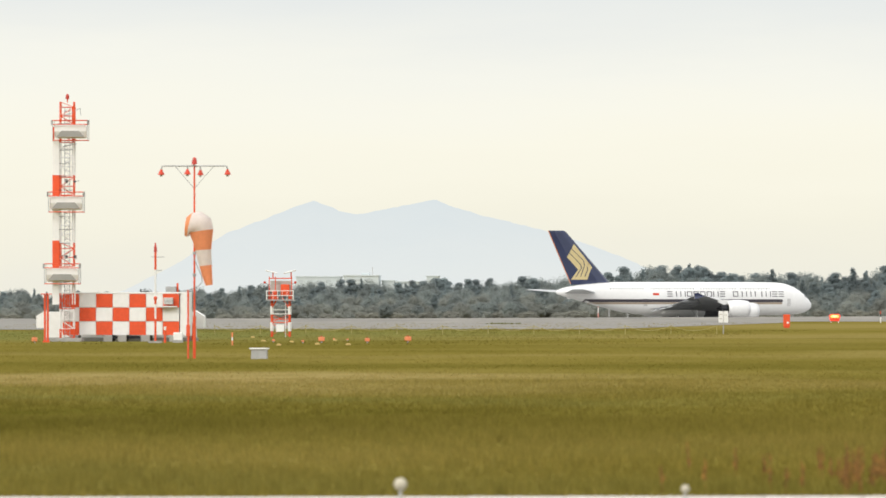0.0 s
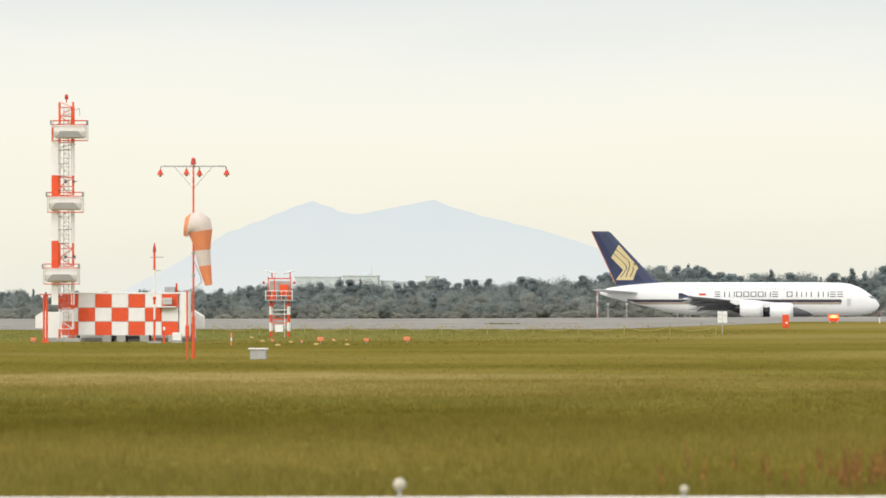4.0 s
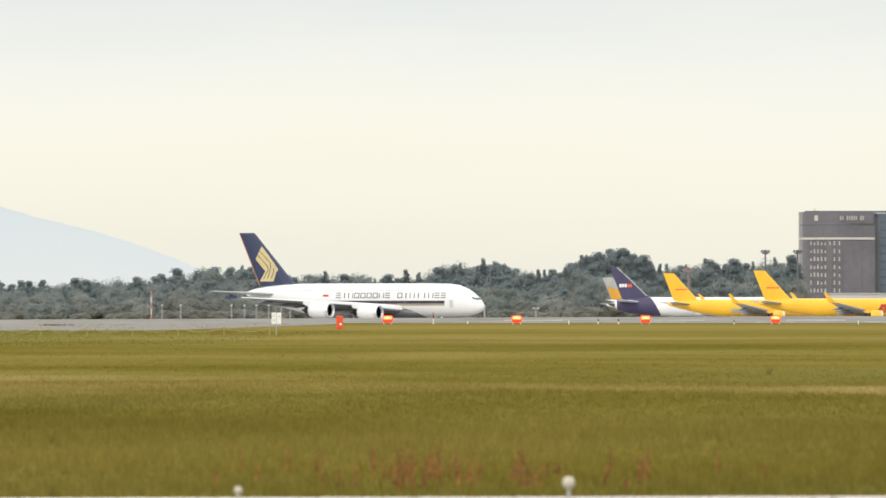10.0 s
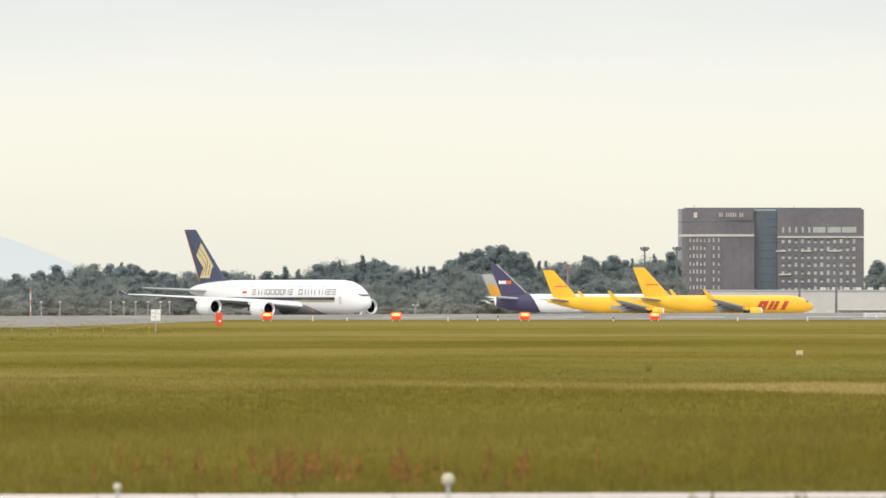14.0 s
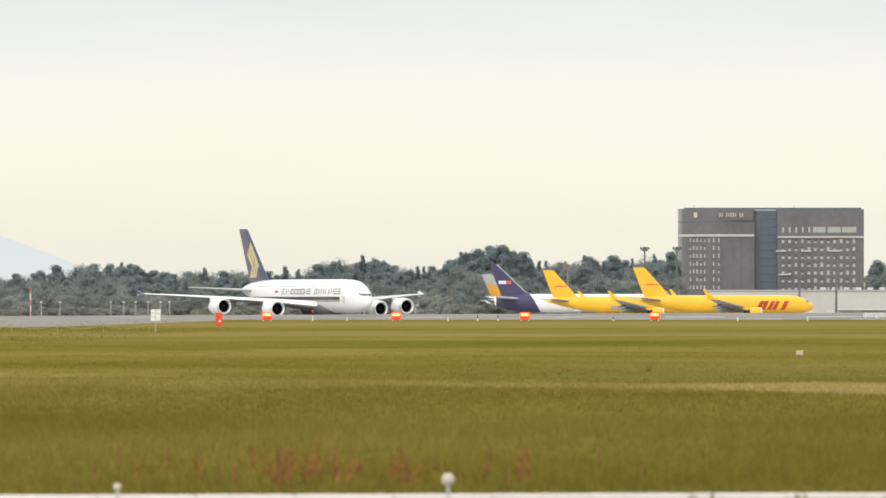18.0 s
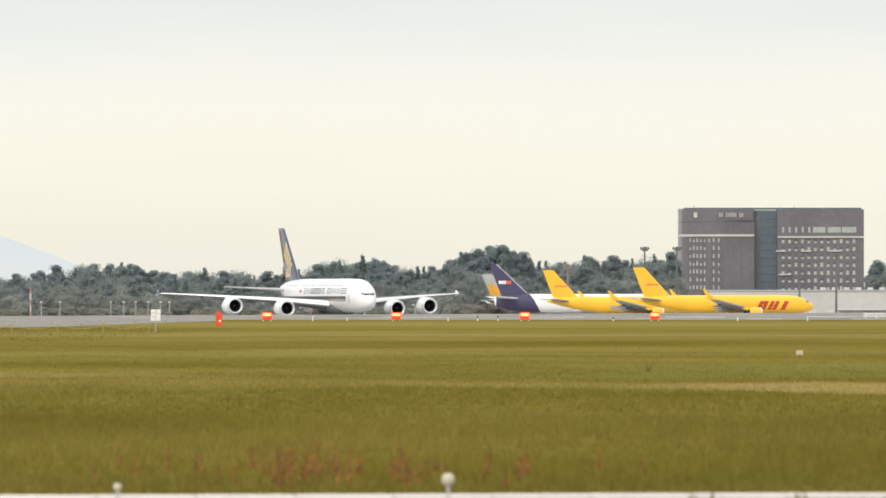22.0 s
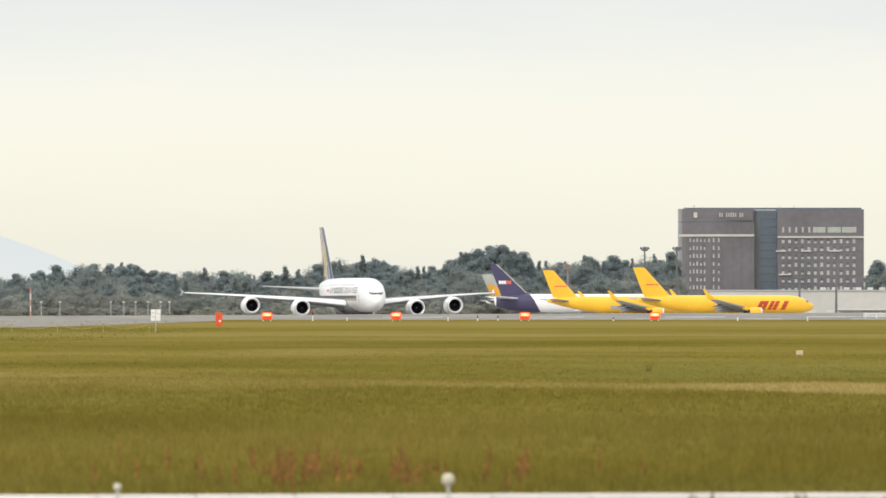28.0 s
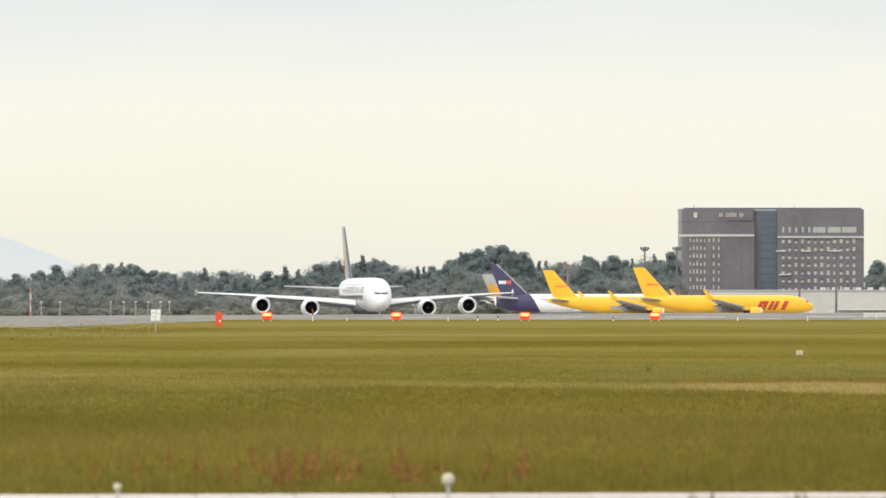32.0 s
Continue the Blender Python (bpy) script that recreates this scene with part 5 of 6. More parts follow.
# ---- windsock ----
def windsock():
    w = thing("windsock", "orange and white windsock drooping on a red lit pole", "windsock", (-35.285, 451, 0))
    part("pole", rodded((0, 0, -0.05), (0.0, 0, 8.45), 0.045, 0.04, 10), M_RPAINT, w)
    part("pole_base", rodded((0, 0, -0.05), (0, 0, 1.85), 0.068, 0.068, 10), M_RPAINT, w)
    for z in (3.55, 4.5):
        part("clamp", rodded((0, 0, z), (0, 0, z + 0.12), 0.075, seg=10), M_GALV, w)
    arm = part("cross_arm", rod(rod(bmesh.new(), (-1.36, 0, 8.33), (1.36, 0, 8.33), 0.028), (0, -1.3, 8.33), (0, 1.3, 8.33), 0.028), M_GALV, w)
    for x, y in ((-1.44, 0), (1.44, 0), (-0.2, -1.3), (0.16, 1.3)):
        lamp = part("lamp_shade", rodded((x, y, 7.95), (x, y, 8.18), 0.15, 0.04, 14), M_RED, arm, "red bell-shaped lamp shade")
        part("lamp_neck", rodded((x * 0.97, y, 8.33), (x, y, 8.17), 0.03), M_GALV, lamp)
        part("bulb", ball(bmesh.new(), (x, y, 7.93), 0.07, 10), M_SHADE, lamp)
    for s in (-1, 1):
        part("brace", rodded((0, 0, 7.35), (s * 0.85, 0, 8.33), 0.012, seg=5), M_GALV, w)
    part("obstruction_lamp", rod(ball(bmesh.new(), (0, 0, 8.62), 0.09), (0, 0, 8.4), (0, 0, 8.6), 0.12, 0.1, 12), M_REDLAMP, w)
    # cable slack
    bm = bmesh.new()
    pts = [(-0.02, -0.05, 4.35), (0.12, -0.05, 4.0), (0.32, -0.05, 3.55), (0.34, -0.05, 3.3), (0.18, -0.05, 3.12), (-0.1, -0.05, 3.02), (-0.26, -0.05, 2.92)]
    for a, b in zip(pts, pts[1:]):
        rod(bm, a, b, 0.018, seg=5)
    part("cable", bm, M_GALV, w)
    q = thing("junction_post", "thin red post with a cable box", "post", (-35.397, 449, 0))
    part("tube", rodded((0, 0, -0.05), (0, 0, 2.95), 0.042), M_RPAINT, q)
    part("case", boxed((0, 0, 1.2), (0.16, 0.14, 0.5), 0.02), M_RPAINT, q)
    return w


def sock_cloth(w):
    """The drooping cloth, in rigid bands that overlap; each swings a little on its own."""
    line = [((-0.38, 5.72), 0.40), ((-0.26, 5.77), 0.49), ((-0.20, 5.79), 0.53), ((0.02, 5.83), 0.60), ((0.22, 5.74), 0.61), ((0.31, 5.52), 0.53), ((0.36, 5.1), 0.42), ((0.40, 4.70), 0.345), ((0.44, 4.36), 0.31), ((0.49, 4.02), 0.275), ((0.56, 3.6), 0.22), ((0.64, 3.17), 0.155)]
    turn = [84, 80, 76, 64, 34, 8, 5, 4, 5, 7, 9, 9]
    n = 18
    rings = []
    for ((x, z), r), a in zip(line, turn):
        c, s = math.cos(radians(a)), math.sin(radians(a))
        ring = []
        for i in range(n):
            b = 2 * math.pi * i / n
            fold = 1 + 0.03 * math.sin(3 * b + z)
            u, v = r * math.cos(b) * fold, r * math.sin(b) * fold
            ring.append((x + u * c, v, z + u * s))
        rings.append(ring)
    made = []
    for (i, j), m, lab in (((0, 2), M_SOCK_O, "orange mouth band"), ((2, 5), M_SOCK_W, "white band"), ((5, 7), M_SOCK_O, "orange band"), ((7, 9), M_SOCK_W, "white band"), ((9, 11), M_SOCK_O, "orange tail band")):
        made.append(part("sock_band", loft(rings[i:j + 1], caps=False), m, w, lab, True))
    return made


sock = windsock()
sock_bands = sock_cloth(sock)


# ---- small monitor tower ----
def monitor_tower():
    t = thing("monitor_tower", "short red and white lattice tower with twin tilted antennas", "antenna tower", (-61.511, 879, 0))
    for x in (-0.75, 0.75):
        for y in (0, 1.4):
            for z0, z1, red in ((0, 0.5, 1), (0.5, 1.25, 0), (1.25, 1.9, 1), (1.9, 2.6, 0), (2.6, 3.6, 1)):
                part("leg_section", rodded((x, y, z0 - (0.05 if z0 == 0 else 0)), (x, y, z1), 0.062 if red else 0.10, seg=8), M_RPAINT if red else M_WPAINT, t)
    for z, m in ((1.22, M_RPAINT), (1.5, M_RPAINT), (1.95, M_WPAINT), (2.3, M_WPAINT)):
        for y in (0, 1.4):
            part("brace", rodded((-0.75, y, z), (0.75, y, z), 0.035, seg=6), m, t)
    for z0, z1 in ((0.1, 1.2), (1.25, 1.9)):
        for s in (-1, 1):
            part("cross_brace", rodded((-0.75 * s, 0.02 * s, z0), (0.75 * s, 0.02 * s, z1), 0.024, seg=6), M_RPAINT, t)
    part("ladder_rail", rodded((0.45, -0.1, 0), (0.45, -0.1, 3.1), 0.03, seg=6), M_WPAINT, t)
    for x in (-1, 1):
        part("strut", rodded((x * 0.7, 0, 2.5), (x * 0.15, 0, 3.35), 0.06, seg=6), M_RPAINT, t)
    part("lower_box", boxed((0.0, -0.25, 0.75), (0.68, 0.35, 0.62), 0.03), M_WPAINT, t)
    part("deck", boxed((0, 0.7, 3.12), (2.3, 2.3, 0.1)), M_GALV, t)
    for x in (-1.12, 1.12):
        part("rail_post", rodded((x, -0.4, 3.1), (x, -0.4, 3.95), 0.04), M_WPAINT, t)
    for z in (3.5, 3.9):
        part("rail", rodded((-1.12, -0.4, z), (1.12, -0.4, z), 0.03, seg=6), M_WPAINT, t)
    for x in (-0.6, -0.2, 0.2, 0.6):
        part("rail_bar", rodded((x, -0.4, 3.1), (x, -0.4, 3.9), 0.018, seg=6), M_WPAINT, t)
    part("cabinet", boxed((0.40, 0.3, 3.95), (0.72, 0.7, 1.0), 0.03), M_RPAINT, t, "orange-red equipment cabinet")
    part("cabinet", boxed((-0.5, 0.3, 3.5), (0.4, 0.6, 0.8), 0.03), M_RPAINT, t)
    for x in (-0.95, 0.95, -0.42):
        part("upright", rodded((x, 0.2, 3.1), (x, 0.2, 5.1), 0.045, seg=6), M_RPAINT, t)
    part("crossbar", rodded((-0.95, 0.2, 4.95), (0.95, 0.2, 4.95), 0.045, seg=6), M_RPAINT, t)
    part("back_panel", boxed((0, 0.9, 4.3), (1.8, 0.06, 0.9)), M_SHADE, t)
    for x, a in ((-0.75, -14), (0.78, 14)):
        ant = part("antenna_plate", boxed((0, 0, 0), (1.05, 0.5, 0.09), 0.03), M_WPAINT, t, "white tilted antenna plate")
        ant.matrix_basis = pose(x, 0.2, 5.5, 0, -a, 0)
        part("antenna_stem", rodded((x + 0.12, 0.2, 4.95), (x + 0.12, 0.2, 5.48), 0.05), M_RPAINT, t)
    for x in (-1.3, 1.28):
        part("side_lamp", ball(bmesh.new(), (x, -0.3, 4.6), 0.12), M_REDLAMP, t)
        part("lamp_bracket", rodded((x, -0.3, 4.6), (x * 0.7, 0.1, 4.4), 0.025, seg=5), M_GALV, t)


monitor_tower()

b = thing("cable_pit_box", "pale grey box with overhanging lid in the grass", "utility box", (-32.106, 446, 0))
part("case", boxed((0, 0, 0.19), (0.68, 0.6, 0.44), 0.02), M_GALV, b)
part("lid", boxed((0, 0, 0.44), (0.82, 0.72, 0.07), 0.02), M_WPAINT, b)


def taxi_marker(x, d, s):
    m = thing("edge_marker", "small orange-red edge marker in the grass", "marker", (x, d, 0), group="edge markers")
    part("case", boxed((0, 0, 0.26 * s), (0.42 * s, 0.3 * s, 0.28 * s), 0.03), M_SOCK_O, m)
    part("stem", rodded((0, 0, -0.03), (0, 0, 0.16 * s), 0.06), M_GALV, m)
    part("lens", ball(bmesh.new(), (0, 0, 0.42 * s), 0.05 * s, 8), M_REDLAMP, m)


for x, d, s in ((-46.21, 700, 1.0), (-43.133, 700, 0.8), (-40.688, 705, 1.05), (-49.264, 760, 0.4), (-48.274, 760, 0.35), (-65.542, 700, 0.9), (-50.853, 720, 0.5), (-47.464, 700, 0.45)):
    taxi_marker(x, d, s)
p = thing("marker_stake", "thin faded orange stake in the grass", "post", (-47.666, 639, 0))
part("tube", rodded((0, 0, -0.05), (0, 0, 0.8), 0.05), M_SOCK_O, p)
part("collar", rodded((0, 0, 0.3), (0, 0, 0.5), 0.052), M_WPAINT, p)

M_FIELD_AMBER = mat("weathered_amber_plastic", (0.55, 0.40, 0.14), 0.6, vary=0.12)
for x, d in ((-61.8, 851), (-52.4, 732), (-44.6, 636), (-48.7, 707), (-43.5, 655), (-48.4, 748), (-40.8, 643)):
    m = thing("ground_marker", "low amber ground marker half hidden in the grass", "marker", (x, d, 0), group="ground markers")
    part("case", boxed((0, 0, 0.05), (0.30, 0.25, 0.11), 0.02), M_FIELD_AMBER, m)
    part("cap", boxed((0, 0, 0.115), (0.2, 0.18, 0.03), 0.01), M_FIELD_AMBER, m)

# rope barrier along the strip
M_ROPE = mat("yellowed_rope", (0.37, 0.32, 0.12), 0.9, vary=0.15)
rope = thing("rope_barrier", "low yellowish rope barrier on thin posts", "barrier", (0, 1005, 0))
RX = [-76.661 + 4.4 * i for i in range(12)]
for i, x in enumerate(RX):
    part("post", rodded((x, 0, -0.05), (x, 0, 0.88), 0.04, 0.035), M_ROPE, rope)
    if i:
        bm = bmesh.new()
        for k in range(6):
            f0, f1 = k / 6, (k + 1) / 6
            rod(bm, (x + (RX[i - 1] - x) * f0, 0, 0.8 - 1.8 * f0 * (1 - f0)), (x + (RX[i - 1] - x) * f1, 0, 0.8 - 1.8 * f1 * (1 - f1)), 0.028, seg=5)
        part("rope", bm, M_ROPE, rope)

# ---- beside the runway ----
p = thing("sign_board", "white two-panel sign board on a pole", "sign", (-27.597, 1004, 0))
part("pole", rodded((0, 0, -0.05), (0, 0, 2.2), 0.05), M_GALV, p)
for x in (-0.24, 0.24):
    part("panel", boxed((x, -0.06, 1.68), (0.44, 0.05, 1.1), 0.015), M_WHITE, p)
part("rail", boxed((0, -0.02, 2.16), (0.95, 0.05, 0.06)), M_GALV, p)
for x, z in ((-0.24, 1.9), (-0.24, 1.5), (0.24, 1.85)):
    part("sign_bar", boxed((x, -0.092, z), (0.26, 0.012, 0.07)), M_SHADE, p)
p = thing("runway_box", "orange-red runway equipment box with a white plate", "equipment box", (-31.72, 1480, 0))
part("case", boxed((0, 0, 1.05), (0.95, 0.7, 1.75), 0.04), M_RPAINT, p)
part("leg", boxed((0, 0, 0.1), (0.7, 0.5, 0.3)), M_RPAINT, p)
part("plate", boxed((0.15, -0.37, 0.75), (0.3, 0.03, 0.25)), M_WPAINT, p)

M_HOT = glow("hot_lamp_lens", (1.0, 0.24, 0.06), 2.6)
M_CORE = glow("white_hot_lamp_core", (1.0, 0.55, 0.22), 2.8)
# red bloom round the lamps, given to housings and hood as emission
M_REDGLOW = glow("red_lamp_bloom", (1.0, 0.05, 0.02), 1.05)


def barrette(x, d):
    b = thing("approach_light_bar", "glowing red-orange approach-light bar on short white legs", "runway light", (x, d, land(x, d)), group="approach lights")
    part("frame", boxed((0, 0.1, 0.42), (2.0, 0.3, 0.16), 0.03), M_RPAINT, b)
    for lx in (-0.85, 0.85):
        part("leg", rodded((lx, 0.1, -0.05), (lx, 0.1, 0.45), 0.07), M_WPAINT, b)
    for lx in (-0.66, 0.0, 0.66):
        lamp = part("lamp_housing", rodded((lx, 0.35, 1.42), (lx, -0.15, 1.42), 0.56, 0.62, 14), M_REDGLOW, b, "lamp housing that glows red for the lamps' bloom")
        part("lens", rodded((lx, -0.15, 1.46), (lx, -0.2, 1.46), 0.38, 0.36, 14), M_HOT, lamp, "glaring lamp lens")
    part("lens_bar", boxed((0, -0.17, 1.48), (1.25, 0.1, 0.62), 0.05), M_HOT, b, "glaring lens bar")
    part("core", boxed((0, -0.24, 1.50), (0.85, 0.05, 0.34), 0.02), M_CORE, b, "white-hot middle of the lamps")
    part("hood", boxed((0, 0.2, 1.22), (2.3, 0.4, 1.40), 0.2), M_REDGLOW, b)


for u in (-40.546, -10.803, 18.874, 48.811):
    barrette(u, 2408)


def edge_post(x, d, h, bands, group="runway posts"):
    p = thing("runway_post", "slim banded post at the runway edge", "post", (x, d, land(x, d)), group=group)
    n = len(bands)
    for i, c in enumerate(bands):
        part("band", rodded((0, 0, h * i / n - (0.05 if i == 0 else 0)), (0, 0, h * (i + 1) / n), 0.12), {"r": M_RPAINT, "w": M_WPAINT, "k": M_TYRE}[c], p)


for u, h, bands in ((-29.84, 2.7, "wwkr"), (-22.221, 0.7, "w"), (8.016, 1.2, "wk"), (12.714, 1.2, "wk"), (1.192, 0.9, "w"), (39.04, 0.9, "wk"), (67.515, 0.9, "w"), (83.539, 0.9, "w")):
    edge_post(u, 2395 if h > 0.85 and h != 1.2 else 2420, h, bands)

# ---- beyond the taxiway ----
def pole_thing(x, d, h, word, label, r=0.12, heads=1, material=M_GALV):
    p = thing(word, label, "light pole", (x, d, land(x, d)), group="far poles")
    part("pole", rodded((0, 0, -0.1), (0, 0, h), r, r * 0.7), material, p)
    for k in range(heads):
        hx0 = (k - (heads - 1) / 2) * 1.1
        part("lamp_head", boxed((hx0, 0, h + 0.15), (0.7, 0.5, 0.42), 0.08), M_SIGN, p)
    if heads > 1:
        part("cross_bar", boxed((0, 0, h - 0.1), (heads * 1.1, 0.12, 0.12)), material, p)


for u in (-111.454, -92.173, -88.568, -85.276, -81.827, -78.378, -75.87, -106.281):
    pole_thing(u, 2900, 4.722 + 1.0, "approach_light_pole", "slender grey approach-light pole", 0.16)
pole_thing(-22.324, 2950, 4.611 + 1, "approach_light_pole", "slender grey approach-light pole", 0.25)
pole_thing(-7.814, 2950, 3.973 + 1, "approach_light_pole", "grey pole with two lamp heads", 0.2, 2)
M_BAND_R = mat("pale_red_band", (0.50, 0.24, 0.20), 0.7, vary=0.1)
m = thing("striped_mast", "red and white banded mast before the woods", "mast", (-115.222, 2920, land(-100, 2920)))
for i in range(6):
    part("band", rodded((0, 0, 1.65 * i - (0.1 if i == 0 else 0)), (0, 0, 1.65 * (i + 1)), 0.2), M_BAND_R if i % 2 else M_SIGN, m)


def flood_mast(u, d, top, label, material):
    x = u
    m = thing("flood_mast", label, "floodlight mast", (x, d, land(x, d)), group="apron masts")
    h = top - land(x, d)
    part("pole", rodded((0, 0, -0.1), (0, 0, h), 0.45, 0.26), material, m)
    part("platform", boxed((0, 0, h - 1.2), (2.2, 1.6, 0.5), 0.05), material, m)
    for k in range(4):
        part("floodlight", boxed((-1.2 + 0.8 * k, -0.5, h - 0.5), (0.62, 0.5, 0.9), 0.08), material, m)
    part("yard", boxed((0, 0, h - 0.7), (3.4, 0.3, 0.25)), material, m)


M_MAST = mat("dark_mast_steel", (0.15, 0.15, 0.155), 0.6, 0.3, vary=0.1)
M_RUST = mat("red_oxide_steel", (0.24, 0.17, 0.16), 0.6, 0.1, vary=0.1)
flood_mast(69.277, 3590, 24.604, "tall dark floodlight mast above the woods", M_MAST)
flood_mast(42.289, 3540, 18.356, "red-brown floodlight mast on the apron", M_RUST)
flood_mast(80.562, 3600, 24.668, "dark floodlight mast beside the hotel", M_MAST)
flood_mast(131.299, 3490, 21.897, "grey floodlight mast before the hotel", M_MAST)
flood_mast(119.037, 3490, 14.917, "short grey floodlight mast before the hotel", M_MAST)

M_SHED = mat("pale_cargo_shed_cladding", (0.49, 0.475, 0.445), 0.7, vary=0.06, grain=0.4, stain=0.12)


def cargo_shed():
    d = 3530
    x0, x1 = 89.872, 186.231
    s = thing("cargo_shed", "long pale low cargo shed behind the apron", "warehouse", ((x0 + x1) / 2, d, land(60, d)))
    w, h = x1 - x0, 9.342 - land(60, d)
    part("wall", boxed((0, 12, h / 2), (w, 24, h)), M_SHED, s)
    part("roof", boxed((0, 12, h + 0.15), (w + 1, 25, 0.4)), M_GALV, s)
    part("canopy", boxed((w * 0.2, -2, h * 0.36), (w * 0.5, 4, 0.5)), M_PALE, s)
    for k in range(10):
        part("shutter_door", boxed((w * (-0.42 + 0.09 * k), -0.08, h * 0.17), (5.0, 0.2, h * 0.34)), M_SIGN, s)
    for k in range(14):
        part("roof_vent", boxed((-w * 0.1 + k * 4.0, 2, h + 0.7), (1.9, 1.6, 0.9), 0.1), M_PALE, s)


cargo_shed()

M_BALL = mat("weathered_cream_paint", (0.55, 0.50, 0.38), 0.6, vary=0.1, grain=12)
# haze is put into both colours, so windows hardly differ from walls
M_FARW = mat("hazy_far_window", (0.50, 0.55, 0.57), 0.5, vary=0.05)
M_FARB = mat("hazy_far_building", (0.57, 0.625, 0.64), 0.85, vary=0.06, grain=0.2, stain=0.1)


def far_building(u, w, d, top, tower=0.0):
    b = thing("distant_building", "pale flat-roofed building beyond the woods", "building", (u + w / 2, d, -0.45), group="distant buildings")
    part("wall", boxed((0, 8, top / 2), (w, 16, top)), M_FARB, b)
    part("roof", boxed((0, 8, top + 0.2), (w + 0.6, 16.6, 0.5)), M_FARB, b)
    for k in range(max(2, int(w / 4))):
        for z in (top - 1.6, top - 4.2):
            part("window", boxed((-w / 2 + 2 + 4 * k, -0.06, z), (2.0, 0.16, 1.0)), M_FARW, b)
    if tower:
        part("stair_tower", boxed((w * 0.1, 8, top + tower / 2), (3.5, 5, tower)), M_FARB, b)
        part("aerial", rodded((w * 0.3, 8, top), (w * 0.3, 8, top + tower + 2.5), 0.12), M_SHADE, b)


far_building(-308.06, 18.973, 4500, 18.441, 0)
far_building(-286.263, 15.014, 4480, 18.851, 1.5)
far_building(-270.335, 5.339, 4490, 16.705, 0)
far_building(-251.097, 4.854, 4490, 18.646, 0)
far_building(-264.49, 12.135, 4490, 16.219, 0)

M_CREAM = mat("faded_cream_board", (0.62, 0.48, 0.30), 0.7, vary=0.12, grain=5)
b = thing("small_sign", "small cream board on short legs in the grass", "sign", (15.349, 450, 0))
part("board", boxed((0, 0, 0.18), (0.31, 0.05, 0.20), 0.015), M_CREAM, b)
for x in (-0.12, 0.12):
    part("leg", rodded((x, 0.02, -0.03), (x, 0.02, 0.15), 0.015), M_GALV, b)

# white rails at the far end of the pavement
r = thing("guard_rail", "white guard rail at the pavement edge", "rail", (103.667, 2440, land(100, 2440)))
for z in (0.35, 0.75, 1.15):
    part("rail", boxed((0, 0, z), (11.0, 0.12, 0.16)), M_WPAINT, r)
for x in (-5, -2.5, 0, 2.5, 5):
    part("post", boxed((x, 0.1, 0.6), (0.15, 0.12, 1.3)), M_WPAINT, r)

# ---- kerb and ball-topped posts in the foreground ----
M_KERB = mat("whitewashed_kerb", (0.76, 0.70, 0.69), 0.7, vary=0.08, grain=2, stain=0.08)
kerb = thing("kerb", "whitewashed concrete kerb along the road", "kerb", kind="structure")
for i in range(30):
    x = -16 + i * 1.0
    y = 105.5 + 0.155 * (x + 4.5) if x > -9 else 104.9
    me = boxed((x, y, -0.1), (0.998, 0.30, 0.32), 0.01)
    part("kerb_stone", me, M_KERB, kerb)
for x, d, z, r in ((-5.843, 100, 0.273, 0.064), (-3.114, 100, 0.23, 0.042), (0.049, 100, 0.305, 0.064)):
    p = thing("ball_post", "white ball on a thin post by the kerb", "post", (x, d, land(x, d)), group="ball posts")
    gz = z - land(x, d)
    part("stem", rodded((0, 0, -0.03), (0, 0, gz), 0.016), M_SHADE, p)
    part("ball", ball(bmesh.new(), (0, 0, gz), r, 16), M_BALL, p, smooth=True)


# ---- grass and weeds ----
def blades(name, label, y0, y1, count, h0, h1, wide, material, seed, clump=5, cat="grass", x_span=None):
    rng = np.random.default_rng(seed)
    # even over the ground of the wedge in view
    y = np.sqrt(rng.uniform(y0 ** 2, y1 ** 2, count)) if y1 < 400 or x_span else y0 + (y1 - y0) * rng.uniform(0, 1, count) ** 2.0
    x = rng.uniform(*x_span, count) if x_span else y * rng.uniform(-102.919 / 1000, 48.432 / 1000, count)
    patch = np.array([0.75 + 0.5 * noise.noise(Vector((px * 0.25, py * 0.06, 2.0))) for px, py in zip(x, y)])
    low = np.array([land(px, py) if py > 1300 else 0.0 for px, py in zip(x, y)]) - 0.02
    x, y, patch, low = (np.repeat(q, clump) for q in (x, y, patch, low))
    n = len(x)
    h, a = rng.uniform(h0, h1, n) * patch, rng.uniform(0, math.pi, n)
    x, y = x + rng.normal(0, wide * 4, n), y + rng.normal(0, wide * 4, n)
    bx, by = np.cos(a) * wide, np.sin(a) * wide
    tip = np.stack([x + rng.normal(0, 0.3, n) * h, y + rng.normal(0, 0.3, n) * h, low + 0.02 + h], 1)
    verts = np.stack([np.stack([x - bx, y - by, low], 1), np.stack([x + bx, y + by, low], 1), tip], 1).reshape(-1, 3)
    return tagged(mesh_part(name, verts.tolist(), np.arange(3 * n).reshape(-1, 3).tolist(), material), label, cat, kind="stuff")


blades("grass", "knee-high green and straw grass along the kerb", 106.5, 190, 26000, 0.05, 0.2, 0.011, M_BLADES, 21)
blades("grass", "rough green airfield grass", 190, 300, 20000, 0.04, 0.13, 0.016, M_BLADES, 22)
blades("grass", "distant rough airfield grass", 300, 1000, 22000, 0.02, 0.065, 0.026, M_BLADES, 23)
blades("grass", "rank green grass tufts between the markers", 650, 1290, 3200, 0.04, 0.13, 0.12, M_BLADES, 28, x_span=(-118, -24))
blades("grass", "ragged grass verge along the runway edge", 1235, 1312, 2600, 0.06, 0.24, 0.06, M_BLADES, 24, x_span=(-112, -40))
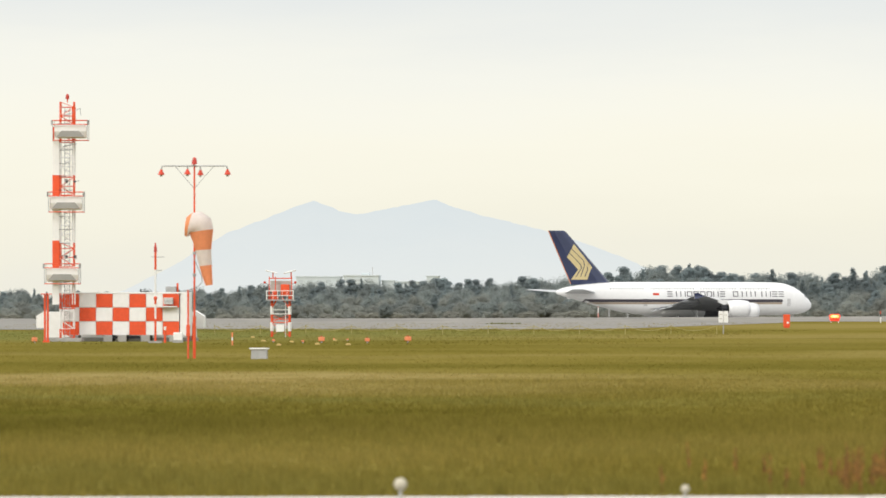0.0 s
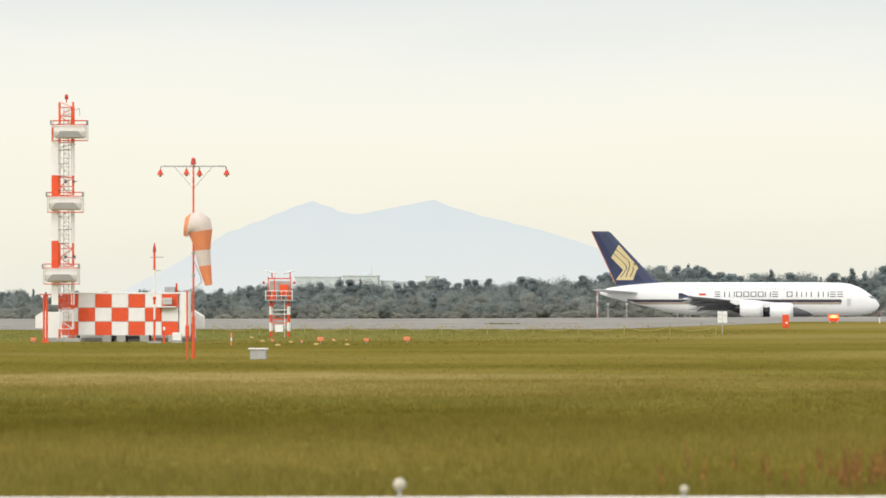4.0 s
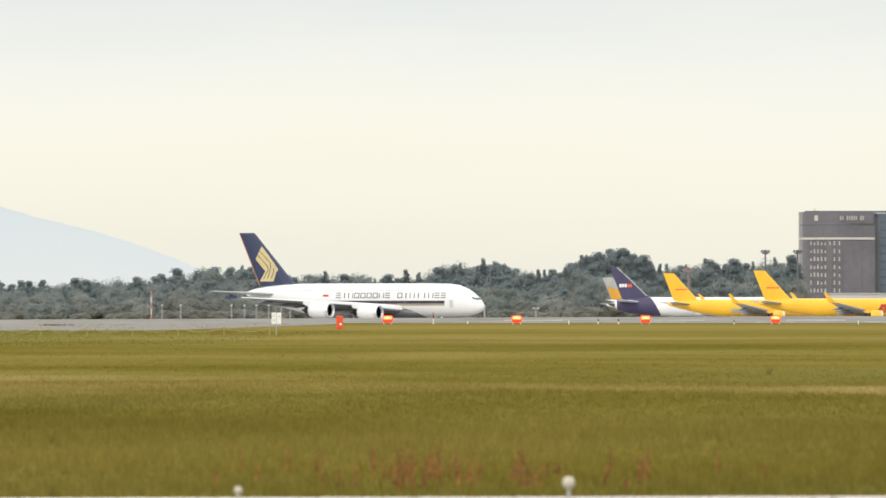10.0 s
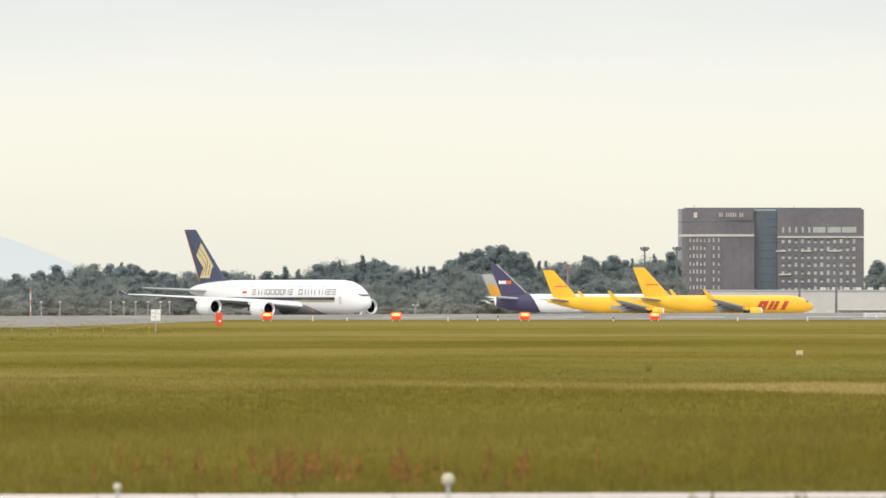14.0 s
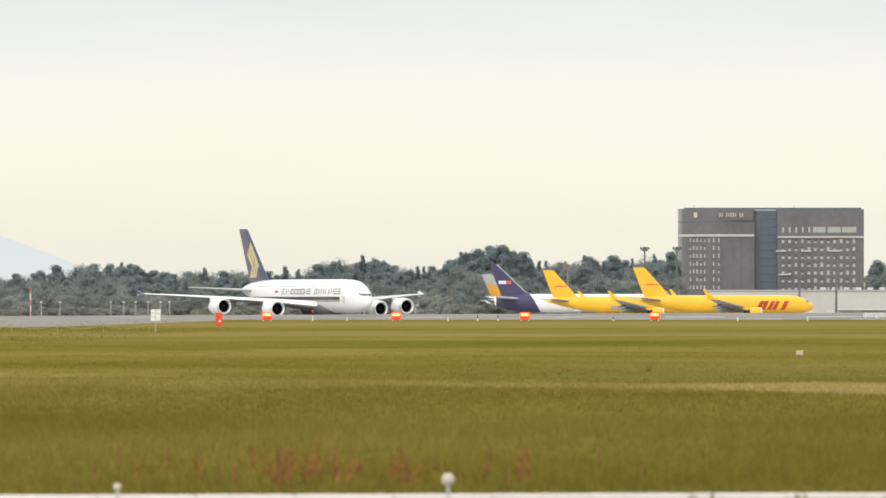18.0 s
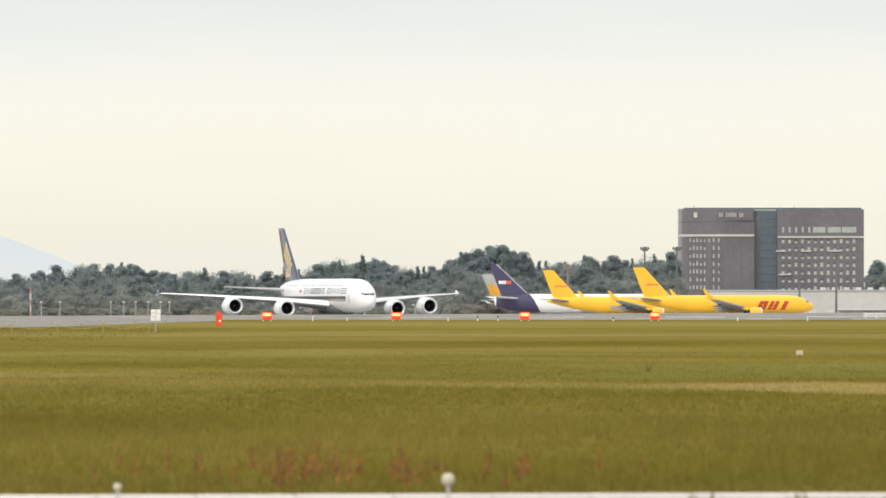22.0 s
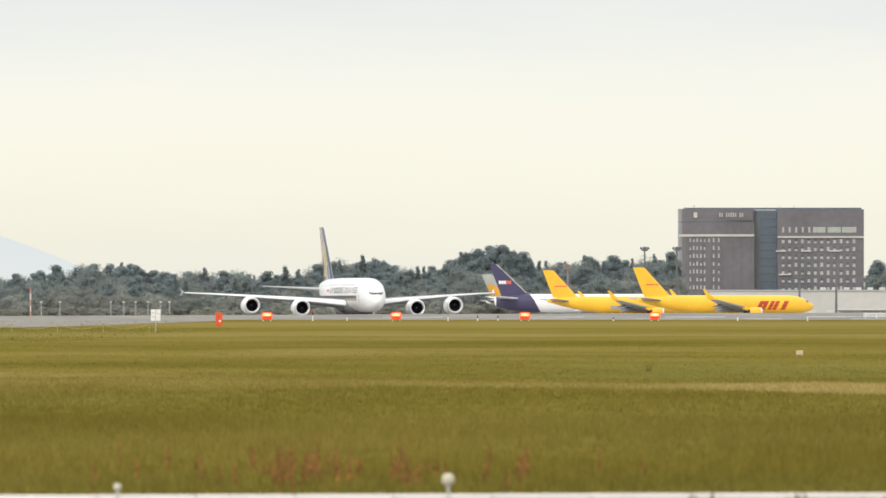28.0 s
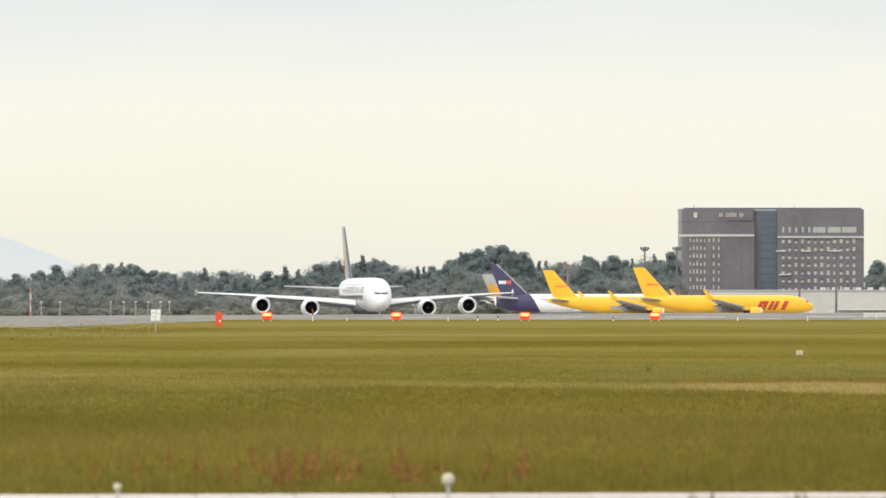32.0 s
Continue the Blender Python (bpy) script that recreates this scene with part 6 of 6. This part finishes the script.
for y_joint, seed in ((1420, 41), (1620, 42), (1880, 43), (2220, 44)):
    blades("weeds", "weeds grown along a joint of the old runway", y_joint, y_joint + 9, 190, 0.04, 0.15, 0.22, M_BLADES, seed, x_span=(-180, -52), cat="weeds")
blades("weeds", "scattered weeds in the cracks of the old runway", 1560, 2350, 60, 0.08, 0.3, 0.12, M_BLADES, 25, x_span=(-130, -52), cat="weeds")
M_WEED = mat("dark_weed_leaves", (0.11, 0.115, 0.016), 0.9, vary=0.2, grain=6)
blades("weeds", "dark weed tuft standing in the mown grass", 340.6, 341.4, 5, 0.2, 0.4, 0.010, M_WEED, 26, x_span=(6.691, 6.746), cat="weeds")
blades("weeds", "low dark weed patch grown through the old runway", 2040, 2100, 44, 0.15, 0.5, 0.10, M_WEED, 27, x_span=(-102.634, -98.148), cat="weeds")
M_SORREL = mat("rust_red_seed_heads", (0.265, 0.125, 0.032), 0.9, vary=0.25, grain=9, stain=0.2, tint=(0.25, 0.13, 0.028), island=True)


def sorrel():
    rng = np.random.default_rng(31)
    verts, faces = [], []
    for u0, u1, n in ((-19.135, -7.784, 22), (-16.162, -11.568, 26), (-5.081, -2.378, 9), (6.27, 8.432, 7), (-34.27, -19.135, 8), (-7.784, 22.486, 10)):
        for _ in range(n):
            y = rng.uniform(108, 122)
            x = rng.uniform(u0, u1) / 1000 * y
            h = rng.uniform(0.2, 0.48)
            for k in range(12):
                z = h * (0.35 + 0.65 * k / 12)
                a, s = rng.uniform(0, 6.28), 0.016 * (1.3 - k / 14)
                cx, cy = x + rng.normal(0, 0.012), y + rng.normal(0, 0.012)
                i = len(verts)
                verts += [(cx - s * math.cos(a), cy - s * math.sin(a), z), (cx + s * math.cos(a), cy + s * math.sin(a), z), (cx, cy, z + 0.05), (cx, cy, z - 0.03)]
                faces += [(i, i + 1, i + 2), (i, i + 3, i + 1)]
            i = len(verts)
            verts += [(x - 0.004, y, -0.02), (x + 0.004, y, -0.02), (x, y, h)]
            faces.append((i, i + 1, i + 2))
    tagged(mesh_part("sorrel", verts, faces, M_SORREL), "rust-red sorrel stalks among the foreground grass", "weeds", kind="stuff")


sorrel()


def cloth(m):
    """Thin cloth lets part of the light through."""
    n, l = m.node_tree.nodes, m.node_tree.links
    b = n["Principled BSDF"]
    tr, mx = n.new("ShaderNodeBsdfTranslucent"), n.new("ShaderNodeMixShader")
    mx.inputs[0].default_value = 0.36
    l.new(b.inputs["Base Color"].links[0].from_socket, tr.inputs["Color"])
    l.new(b.outputs[0], mx.inputs[1])
    l.new(tr.outputs[0], mx.inputs[2])
    l.new(mx.outputs[0], n["Material Output"].inputs["Surface"])


cloth(M_SOCK_O)
cloth(M_SOCK_W)



# ---- what moves ----
def motions():
    # seconds, nose position, heading (degrees)
    rows = [(0, -50.55, 2647.63, 26.07), (2, -41.05, 2643.13, 13.92), (4.5, -31.21, 2634.64, -1.81), (5, -29.69, 2632.78, -4.82), (6, -27.02, 2629.08, -10.47), (7, -24.74, 2625.31, -15.85),
            (8, -22.84, 2621.43, -21.01), (9, -21.24, 2617.50, -25.99), (10, -19.84, 2613.64, -30.75), (11, -18.90, 2609.58, -35.53), (12, -18.40, 2605.39, -40.33),
            (13, -18.28, 2601.16, -45.01), (14, -18.12, 2597.19, -49.18), (16.5, -18.37, 2587.40, -58.35), (18, -18.14, 2581.99, -62.60), (19, -18.14, 2578.37, -64.95),
            (20, -18.04, 2574.82, -67.17), (21, -17.92, 2571.26, -69.19), (22, -17.65, 2567.75, -70.84), (23, -17.61, 2564.16, -72.52), (24, -17.49, 2560.55, -74.22),
            (25, -17.31, 2556.95, -75.69), (27.5, -16.13, 2548.06, -77.66), (29, -15.38, 2542.68, -78.93), (30, -15.18, 2539.01, -79.91), (31, -14.88, 2535.37, -80.84),
            (32, -14.68, 2531.72, -81.72)]
    # the windsock's hanging bands swing about the bend of the cloth
    swing = [(0, 0.0), (1, 0.4), (2, 1.5), (2.5, 5.5), (3.3, 3.0), (4.5, 0.0), (5, 1.5), (5.5, 2.2), (6.5, 0.5), (9, 2.0), (12, 0.0), (32, 0.0)]
    for k, band in enumerate(sock_bands[2:]):
        hinge = Matrix.Translation((0.3, 0, 5.42))
        walk(band, [(t, hinge @ pose(0, 0, 0, 0, -a, 0) @ hinge.inverted()) for t, a in swing])
    # the taxiway climbs slightly towards the runway
    walk(jet, [(t, pose(x, y, -1.0 + 0.4 * smooth(9, 30, t), 0, 0, a)) for t, x, y, a in rows])


motions()
